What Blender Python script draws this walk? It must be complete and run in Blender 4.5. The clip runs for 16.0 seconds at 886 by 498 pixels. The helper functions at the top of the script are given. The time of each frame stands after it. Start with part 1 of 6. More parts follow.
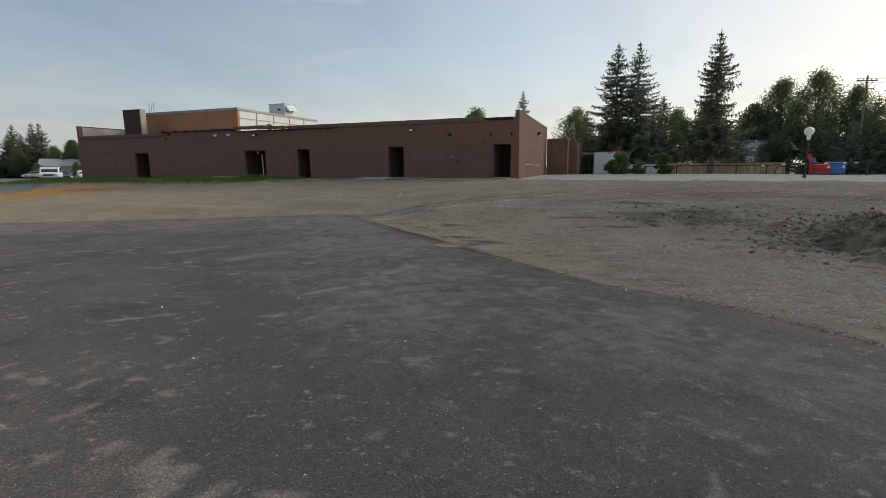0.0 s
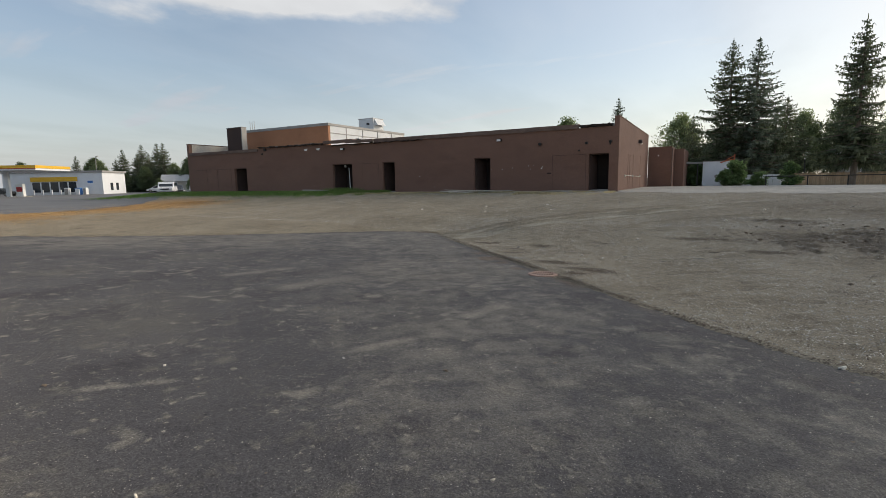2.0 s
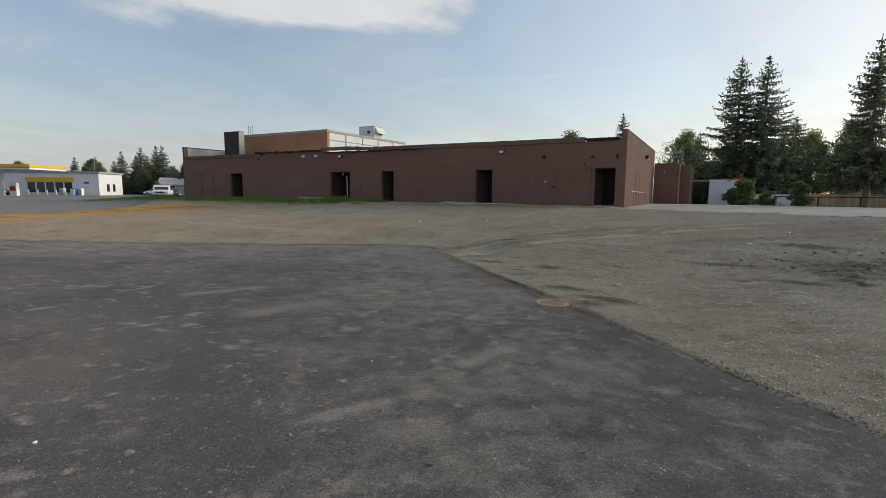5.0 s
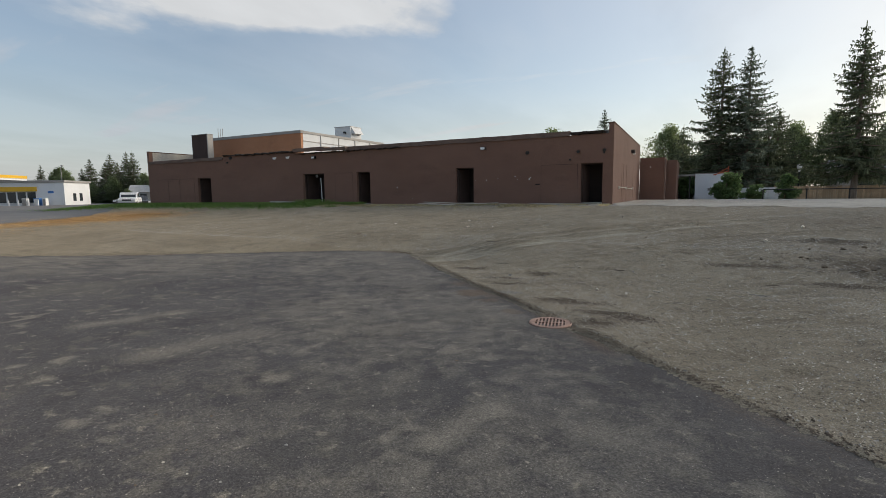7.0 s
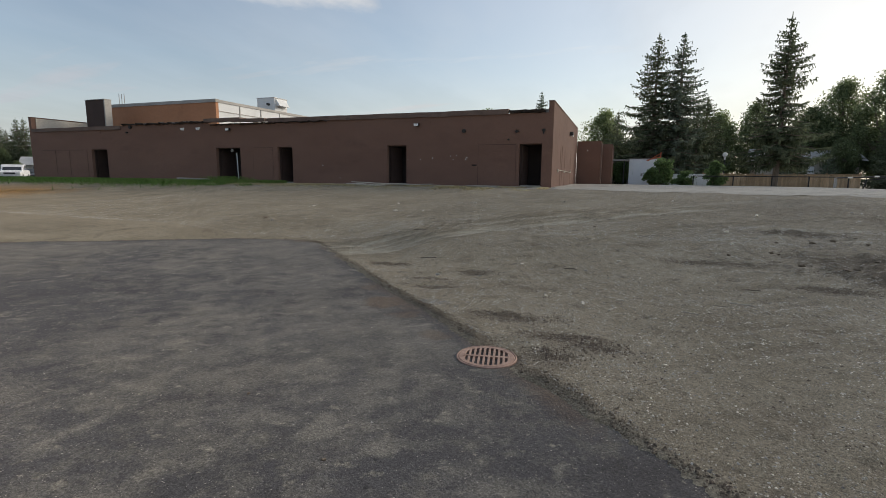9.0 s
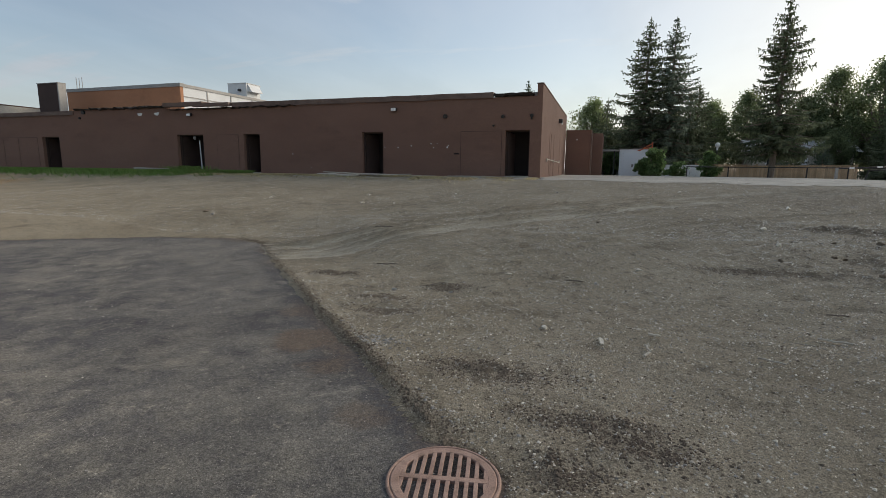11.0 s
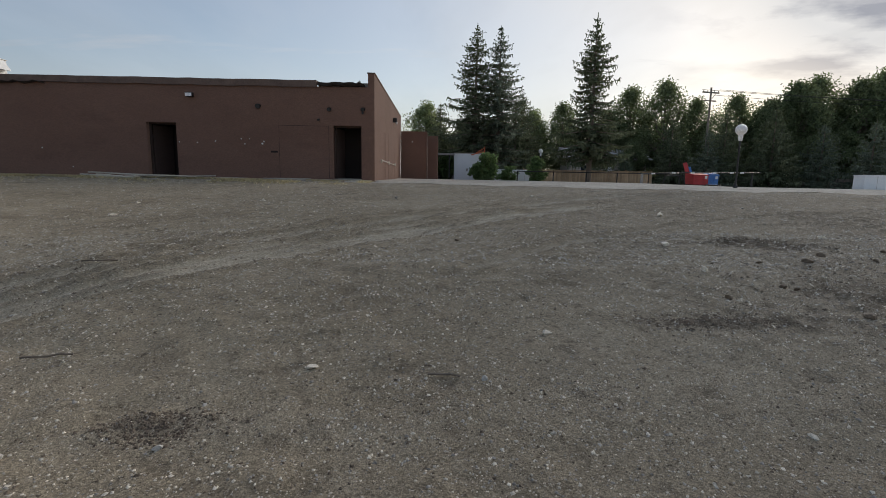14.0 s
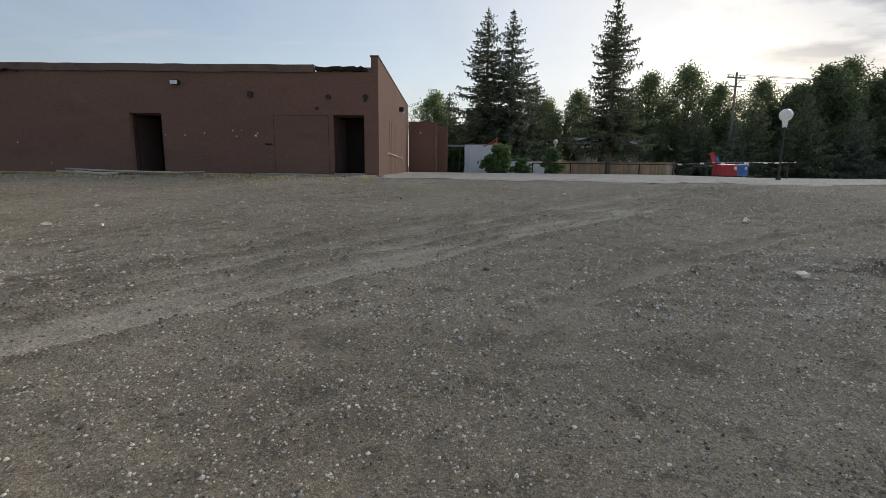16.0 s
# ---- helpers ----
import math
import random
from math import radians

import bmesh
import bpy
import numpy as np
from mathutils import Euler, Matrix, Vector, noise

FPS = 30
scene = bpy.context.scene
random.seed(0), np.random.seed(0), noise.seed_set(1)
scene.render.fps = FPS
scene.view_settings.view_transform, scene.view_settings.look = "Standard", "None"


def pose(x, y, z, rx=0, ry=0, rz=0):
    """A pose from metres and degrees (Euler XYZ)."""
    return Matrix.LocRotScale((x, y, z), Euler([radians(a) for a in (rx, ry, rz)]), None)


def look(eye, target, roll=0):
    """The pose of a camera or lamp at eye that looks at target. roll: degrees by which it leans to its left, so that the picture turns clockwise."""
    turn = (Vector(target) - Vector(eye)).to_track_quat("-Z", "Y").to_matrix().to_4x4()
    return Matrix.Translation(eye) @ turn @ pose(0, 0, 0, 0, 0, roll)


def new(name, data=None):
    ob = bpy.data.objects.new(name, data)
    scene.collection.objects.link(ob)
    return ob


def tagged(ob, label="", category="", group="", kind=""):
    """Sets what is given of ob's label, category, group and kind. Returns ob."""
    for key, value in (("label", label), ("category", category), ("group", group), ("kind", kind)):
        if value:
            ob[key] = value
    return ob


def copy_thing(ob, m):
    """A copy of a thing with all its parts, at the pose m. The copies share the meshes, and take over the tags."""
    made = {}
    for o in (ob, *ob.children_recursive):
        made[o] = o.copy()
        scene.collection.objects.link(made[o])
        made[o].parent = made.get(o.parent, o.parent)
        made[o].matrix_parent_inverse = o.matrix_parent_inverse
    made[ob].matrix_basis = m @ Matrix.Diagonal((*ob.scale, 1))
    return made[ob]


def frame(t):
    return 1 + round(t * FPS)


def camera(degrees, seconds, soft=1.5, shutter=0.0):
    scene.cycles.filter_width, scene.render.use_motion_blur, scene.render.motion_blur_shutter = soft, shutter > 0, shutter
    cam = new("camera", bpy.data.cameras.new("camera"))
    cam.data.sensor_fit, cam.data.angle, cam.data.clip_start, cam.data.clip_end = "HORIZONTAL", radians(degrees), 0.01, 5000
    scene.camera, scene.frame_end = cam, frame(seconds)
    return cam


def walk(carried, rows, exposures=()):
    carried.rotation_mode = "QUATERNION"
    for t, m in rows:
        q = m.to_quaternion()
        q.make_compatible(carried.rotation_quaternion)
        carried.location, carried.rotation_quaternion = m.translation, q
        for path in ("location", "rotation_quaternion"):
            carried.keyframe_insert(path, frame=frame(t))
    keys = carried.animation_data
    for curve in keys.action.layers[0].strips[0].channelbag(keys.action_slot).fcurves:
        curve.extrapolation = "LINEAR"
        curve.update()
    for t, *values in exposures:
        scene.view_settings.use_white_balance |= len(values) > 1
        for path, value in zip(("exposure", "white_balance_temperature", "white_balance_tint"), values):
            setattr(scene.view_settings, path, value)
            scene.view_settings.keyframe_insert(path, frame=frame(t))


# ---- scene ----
cam = camera(84.6, 16.0, soft=0.7)
PATH = [
    (0, (0.842, -0.367, 1.633), (0.183, 1.493, 1.302), -0.6),
    (0.5, (0.6, 0.118, 1.633), (-0.184, 1.939, 1.367), -1.0),
    (1, (0.378, 0.58, 1.634), (-0.545, 2.335, 1.375), -1.1),
    (1.5, (0.185, 1.061, 1.618), (-0.788, 2.79, 1.361), -1.1),
    (2, (-0.019, 1.489, 1.599), (-0.995, 3.212, 1.324), -1.0),
    (2.5, (-0.159, 1.86, 1.593), (-1.151, 3.571, 1.295), -1.2),
    (3, (-0.293, 2.101, 1.608), (-1.299, 3.802, 1.297), -0.8),
    (3.5, (-0.345, 2.229, 1.629), (-1.373, 3.917, 1.323), -0.6),
    (6, (-0.896, 3.309, 1.585), (-1.824, 5.07, 1.391), 0.6),
    (6.5, (-1.085, 3.817, 1.535), (-2.014, 5.577, 1.338), -0.3),
    (7, (-1.274, 4.303, 1.506), (-2.193, 6.066, 1.281), -0.7),
    (7.5, (-1.399, 4.852, 1.471), (-2.173, 6.676, 1.197), -0.4),
    (8, (-1.529, 5.354, 1.47), (-2.293, 7.179, 1.177), 0.0),
    (8.5, (-1.696, 5.89, 1.463), (-2.411, 7.734, 1.168), 0.4),
    (11, (-2.296, 8.615, 1.269), (-2.923, 10.485, 0.94), 0.6),
    (11.5, (-2.348, 9.178, 1.236), (-2.795, 11.099, 0.904), 1.1),
    (12, (-2.446, 9.729, 1.2), (-2.61, 11.695, 0.869), 0.9),
    (12.5, (-2.491, 10.242, 1.189), (-2.536, 12.213, 0.855), 0.6),
    (13, (-2.53, 10.773, 1.17), (-2.495, 12.742, 0.823), 0.9),
    (13.5, (-2.635, 11.332, 1.152), (-2.553, 13.298, 0.794), 1.1),
    (14, (-2.66, 11.846, 1.128), (-2.646, 13.824, 0.828), 1.1),
    (14.5, (-2.737, 12.342, 1.141), (-2.76, 14.316, 0.82), 1.7),
    (15, (-2.787, 12.816, 1.184), (-2.802, 14.79, 0.862), 0.6),
    (15.5, (-2.773, 13.345, 1.175), (-2.79, 15.318, 0.848), 0.4),
    (16, (-2.778, 13.912, 1.178), (-2.8, 15.884, 0.847), 0.6),
]
walk(cam, [(t, look(eye, target, roll)) for t, eye, target, roll in PATH],
     exposures=((0, 0.31, 7000, 10), (1.5, 0.45, 7000, 10), (3.5, 0.50, 6970, 10), (6, 0.38, 6950, 9), (8.5, 0.42, 7000, 10), (11, 0.39, 6960, 9), (12.5, 0.36, 6900, 10), (13, 0.36, 6860, 10), (14, 0.18, 6800, 11), (16, 0.31, 6800, 11)))

# ---- world, sun, exposure ----
SUN_AZ, SUN_EL = 44.0, 24.0          # degrees from +y towards +x, and above the horizon
world = bpy.data.worlds.new("world")
scene.world = world
world.use_nodes = True
wn, wl = world.node_tree.nodes, world.node_tree.links
wn.clear()
w_out, w_bg = wn.new("ShaderNodeOutputWorld"), wn.new("ShaderNodeBackground")
w_sky = wn.new("ShaderNodeTexSky")
w_sky.sky_type, w_sky.sun_disc = "NISHITA", False
w_sky.sun_elevation, w_sky.sun_rotation = radians(SUN_EL), radians(SUN_AZ)
w_sky.air_density, w_sky.dust_density, w_sky.ozone_density = 1.0, 1.2, 1.0
w_geo, w_sep = wn.new("ShaderNodeTexCoord"), wn.new("ShaderNodeSeparateXYZ")
wl.new(w_geo.outputs["Generated"], w_sep.inputs[0])


def wmath(op, a, b=None, clamp=False):
    n = wn.new("ShaderNodeMath")
    n.operation, n.use_clamp = op, clamp
    for i, v in enumerate((a, b)):
        if v is None:
            continue
        if isinstance(v, (int, float)):
            n.inputs[i].default_value = v
        else:
            wl.new(v, n.inputs[i])
    return n.outputs[0]


def wramp(value, stops):
    r = wn.new("ShaderNodeValToRGB")
    while len(r.color_ramp.elements) < len(stops):
        r.color_ramp.elements.new(0.5)
    for e, (p, c) in zip(r.color_ramp.elements, stops):
        e.position, e.color = p, (c, c, c, 1)
    wl.new(value, r.inputs[0])
    return r.outputs[0]


w_up = wmath("ADD", wmath("MAXIMUM", w_sep.outputs[2], 0.0), 0.12)
w_flat = wn.new("ShaderNodeCombineXYZ")
wl.new(wmath("DIVIDE", w_sep.outputs[0], w_up), w_flat.inputs[0])
wl.new(wmath("DIVIDE", w_sep.outputs[1], w_up), w_flat.inputs[1])


def wnoise(scale, detail, stretch, offset):
    mp = wn.new("ShaderNodeMapping")
    mp.inputs["Scale"].default_value, mp.inputs["Location"].default_value = stretch, offset
    mp.inputs["Rotation"].default_value = (0, 0, radians(25))
    wl.new(w_flat.outputs[0], mp.inputs["Vector"])
    n = wn.new("ShaderNodeTexNoise")
    n.inputs["Scale"].default_value, n.inputs["Detail"].default_value, n.inputs["Roughness"].default_value = scale, detail, 0.55
    wl.new(mp.outputs[0], n.inputs["Vector"])
    return n.outputs["Fac"]


w_veil = wramp(wnoise(0.55, 5, (1.0, 0.55, 1), (3.1, 1.7, 0)), ((0.38, 0.0), (0.70, 1.0)))
# one white cloud high over the roof, ragged at its rim
w_spot = wn.new("ShaderNodeMapping")
w_spot.vector_type = "TEXTURE"
w_spot.inputs["Location"].default_value, w_spot.inputs["Scale"].default_value = (-1.50, 1.33, 0), (0.78, 0.46, 1)
w_spot.inputs["Rotation"].default_value = (0, 0, radians(37.7))
wl.new(w_flat.outputs[0], w_spot.inputs["Vector"])
w_far = wn.new("ShaderNodeVectorMath")
w_far.operation = "LENGTH"
wl.new(w_spot.outputs[0], w_far.inputs[0])
w_ragged = wmath("ADD", w_far.outputs["Value"], wmath("MULTIPLY", wmath("SUBTRACT", wnoise(1.5, 8, (1.0, 0.8, 1), (7.35, 3.50, 0)), 0.5), 1.9))
w_puff = wramp(w_ragged, ((0.55, 1.0), (1.10, 0.0)))
# thin cirrus drawn out across the sky
w_cirrus = wramp(wnoise(0.9, 8, (0.42, 1.7, 1), (4.4, 0.9, 0)), ((0.47, 0.0), (0.66, 0.8)))
w_haze = wramp(w_sep.outputs[2], ((0.0, 1.0), (0.36, 0.0)))
w_glow_dir = wn.new("ShaderNodeVectorMath")
w_glow_dir.operation = "DOT_PRODUCT"
wl.new(w_geo.outputs["Generated"], w_glow_dir.inputs[0])
SUN_DIR = Vector((math.sin(radians(SUN_AZ)) * math.cos(radians(SUN_EL)), math.cos(radians(SUN_AZ)) * math.cos(radians(SUN_EL)), math.sin(radians(SUN_EL))))
w_glow_dir.inputs[1].default_value = SUN_DIR
w_mask = wmath("MAXIMUM", wmath("ADD", wmath("MULTIPLY", w_veil, 0.28), wmath("ADD", wmath("MULTIPLY", wmath("POWER", wmath("MAXIMUM", w_glow_dir.outputs["Value"], 0.0), 2.0), 0.42), 0.24)), wmath("MULTIPLY", w_puff, 0.90))
w_mask = wmath("MAXIMUM", w_mask, w_cirrus)
w_glow = wmath("POWER", wmath("MAXIMUM", w_glow_dir.outputs["Value"], 0.0), 9.0)
w_mask = wmath("MAXIMUM", w_mask, wmath("MULTIPLY", w_haze, 0.82), True)
w_mask = wmath("MAXIMUM", w_mask, wmath("MULTIPLY", w_glow, 1.25, True), True)
w_dim = wramp(wnoise(1.3, 6, (1.0, 0.45, 1), (2.2, 5.1, 0)), ((0.45, 1.0), (0.62, 0.88)))
w_cloud = wn.new("ShaderNodeMix")
w_cloud.data_type = "RGBA"
w_cloud.inputs["A"].default_value = (3.45, 3.75, 4.35, 1)
w_cloud.inputs["B"].default_value = (6.1, 6.25, 6.4, 1)
w_bright = wmath("MAXIMUM", wmath("MAXIMUM", w_glow_dir.outputs["Value"], 0.0), wmath("MULTIPLY", w_puff, 0.55), True)
wl.new(w_bright, w_cloud.inputs["Factor"])
w_shade = wn.new("ShaderNodeMix")
w_shade.data_type, w_shade.blend_type = "RGBA", "MULTIPLY"
w_shade.inputs["Factor"].default_value = 1.0
wl.new(w_cloud.outputs["Result"], w_shade.inputs["A"])
wl.new(w_dim, w_shade.inputs["B"])
w_mix = wn.new("ShaderNodeMix")
w_mix.data_type = "RGBA"
wl.new(w_mask, w_mix.inputs["Factor"])
w_hue = wn.new("ShaderNodeHueSaturation")
w_hue.inputs["Saturation"].default_value = 1.18
wl.new(w_sky.outputs[0], w_hue.inputs["Color"])
wl.new(w_hue.outputs[0], w_mix.inputs["A"])
# broken grey cloud low beside the sun
w_side = wn.new("ShaderNodeVectorMath")
w_side.operation = "DOT_PRODUCT"
wl.new(w_geo.outputs["Generated"], w_side.inputs[0])
w_side.inputs[1].default_value = Vector((0.62, 0.73, 0.29)).normalized()
w_grey = wmath("MULTIPLY", wramp(w_side.outputs["Value"], ((0.950, 0.0), (0.990, 1.0))), wramp(wnoise(1.5, 7, (0.8, 1.0, 1), (1.2, 4.4, 0)), ((0.47, 0.0), (0.60, 1.0))))
w_broken = wn.new("ShaderNodeMix")
w_broken.data_type = "RGBA"
wl.new(w_grey, w_broken.inputs["Factor"])
wl.new(w_shade.outputs["Result"], w_broken.inputs["A"])
w_broken.inputs["B"].default_value = (2.9, 3.1, 3.6, 1)
wl.new(w_broken.outputs["Result"], w_mix.inputs["B"])
wl.new(w_mix.outputs["Result"], w_bg.inputs["Color"])
w_bg.inputs["Strength"].default_value = 0.113
wl.new(w_bg.outputs[0], w_out.inputs[0])

sun_data = bpy.data.lights.new("sun", "SUN")
sun_data.energy, sun_data.angle, sun_data.color = 2.2, radians(25), (1.0, 0.92, 0.82)
sun = new("sun", sun_data)
sun.matrix_world = look(SUN_DIR * 100, (0, 0, 0))
scene.view_settings.exposure = 0.0


# ---- materials ----
def material(name, a, b, scale=6.0, fine=60.0, rough=0.85, bump=0.3, metal=0.0, mix=(0.35, 0.65), stain=None, depth=0.02, island=0.0, piece=0.0, stretch=(1, 1, 1), soft_light=0.0, grain=0.28, layers=(), gravel=None, gloss=0.5):
    """Two colours mixed by a coarse noise, darkened and lightened by a fine one, with relief."""
    m = bpy.data.materials.new(name)
    m.use_nodes = True
    n, l = m.node_tree.nodes, m.node_tree.links
    bsdf = n["Principled BSDF"]
    geo = n.new("ShaderNodeNewGeometry")
    mp = n.new("ShaderNodeMapping")
    mp.inputs["Scale"].default_value = stretch
    l.new(geo.outputs["Position"], mp.inputs["Vector"])

    def tex(s, detail=5.0, r=0.6):
        t = n.new("ShaderNodeTexNoise")
        t.inputs["Scale"].default_value, t.inputs["Detail"].default_value, t.inputs["Roughness"].default_value = s, detail, r
        l.new(mp.outputs[0], t.inputs["Vector"])
        return t.outputs["Fac"]

    def ramp(v, p0, p1, c0=0.0, c1=1.0):
        r = n.new("ShaderNodeMapRange")
        r.inputs["From Min"].default_value, r.inputs["From Max"].default_value = p0, p1
        r.inputs["To Min"].default_value, r.inputs["To Max"].default_value = c0, c1
        l.new(v, r.inputs["Value"])
        return r.outputs[0]

    def blend(f, x, y, kind="MIX"):
        k = n.new("ShaderNodeMix")
        k.data_type, k.blend_type = "RGBA", kind
        for sock, v in ((k.inputs["Factor"], f), (k.inputs["A"], x), (k.inputs["B"], y)):
            if isinstance(v, float):
                sock.default_value = v
            elif isinstance(v, tuple):
                sock.default_value = (*v, 1)
            else:
                l.new(v, sock)
        return k.outputs["Result"]

    col = blend(ramp(tex(scale), *mix), a, b)
    for s_col, s_scale, s_lo, s_hi in (stain if stain and isinstance(stain[0][0], tuple) else (stain,) if stain else ()):
        col = blend(ramp(tex(s_scale, 6.0, 0.65), s_lo, s_hi), col, s_col)
    for layer, l_col, l_amount in layers:
        at_ = n.new("ShaderNodeAttribute")
        at_.attribute_name = layer
        # a layer breaks up along its rim into grains and specks
        speck = n.new("ShaderNodeMath")
        speck.operation = "ADD"
        l.new(at_.outputs["Fac"], speck.inputs[0])
        l.new(ramp(tex(22.0, 6.0, 0.75), 0.2, 0.8, -0.42, 0.42), speck.inputs[1])
        here = n.new("ShaderNodeMath")
        here.operation, here.use_clamp = "MULTIPLY", True
        l.new(ramp(at_.outputs["Fac"], 0.0, 0.10), here.inputs[0])
        l.new(ramp(speck.outputs[0], 0.08, 1.02, 0.0, l_amount), here.inputs[1])
        col = blend(here.outputs[0], col, l_col)
    f = tex(fine, 8.0, 0.8) if grain > 0.4 else tex(fine, 3.0)
    g = n.new("ShaderNodeCombineColor")
    gv = ramp(f, 0.25, 0.75, 1 - grain, 1 + grain)
    for i in range(3):
        l.new(gv, g.inputs[i])
    col = blend(1.0, col, g.outputs[0], "MULTIPLY")
    relief = f
    if gravel:
        # fine grit: cells of uneven tone, a few of them pale
        for cell, pale, spread in gravel:
            vo = n.new("ShaderNodeTexVoronoi")
            vo.inputs["Scale"].default_value = cell
            l.new(geo.outputs["Position"], vo.inputs["Vector"])
            sep = n.new("ShaderNodeSeparateColor")
            l.new(vo.outputs["Color"], sep.inputs[0])
            g3 = n.new("ShaderNodeCombineColor")
            gv3 = ramp(sep.outputs[0], 0.0, 1.0, 1 - spread, 1 + spread)
            for i in range(3):
                l.new(gv3, g3.inputs[i])
            col = blend(1.0, col, g3.outputs[0], "MULTIPLY")
            hit = n.new("ShaderNodeMath")
            hit.operation = "MULTIPLY"
            l.new(ramp(sep.outputs[1], 1 - pale, 1 - pale * 0.8), hit.inputs[0])
            l.new(ramp(vo.outputs["Distance"], 0.45, 0.30), hit.inputs[1])
            col = blend(hit.outputs[0], col, (0.56, 0.51, 0.44))
            add = n.new("ShaderNodeMath")
            add.operation = "ADD"
            l.new(relief, add.inputs[0])
            l.new(ramp(sep.outputs[0], 0.0, 1.0, 0.0, 0.6), add.inputs[1])
            relief = add.outputs[0]
    for amount, source in ((island, geo.outputs["Random Per Island"]), (piece, None)):
        if not amount:
            continue
        if source is None:
            source = n.new("ShaderNodeObjectInfo").outputs["Random"]
        g2 = n.new("ShaderNodeCombineColor")
        gv2 = ramp(source, 0.0, 1.0, 1 - amount, 1 + amount)
        for i in range(3):
            l.new(gv2, g2.inputs[i])
        col = blend(1.0, col, g2.outputs[0], "MULTIPLY")
    l.new(col, bsdf.inputs["Base Color"])
    bsdf.inputs["Metallic"].default_value = metal
    bsdf.inputs["Specular IOR Level"].default_value = gloss
    bsdf.inputs["Diffuse Roughness"].default_value = 1.0 if rough > 0.84 else 0.3
    l.new(ramp(f, 0.3, 0.7, max(rough - 0.08, 0.02), min(rough + 0.08, 1.0)), bsdf.inputs["Roughness"])
    if bump:
        bp = n.new("ShaderNodeBump")
        bp.inputs["Strength"].default_value, bp.inputs["Distance"].default_value = bump, depth
        l.new(relief, bp.inputs["Height"])
        l.new(bp.outputs[0], bsdf.inputs["Normal"])
    if soft_light:
        bsdf.inputs["Subsurface Weight"].default_value = 0.0
        tr = n.new("ShaderNodeBsdfTranslucent")
        l.new(col, tr.inputs["Color"])
        ms = n.new("ShaderNodeMixShader")
        ms.inputs[0].default_value = soft_light
        l.new(bsdf.outputs[0], ms.inputs[1])
        l.new(tr.outputs[0], ms.inputs[2])
        l.new(ms.outputs[0], n["Material Output"].inputs["Surface"])
    return m


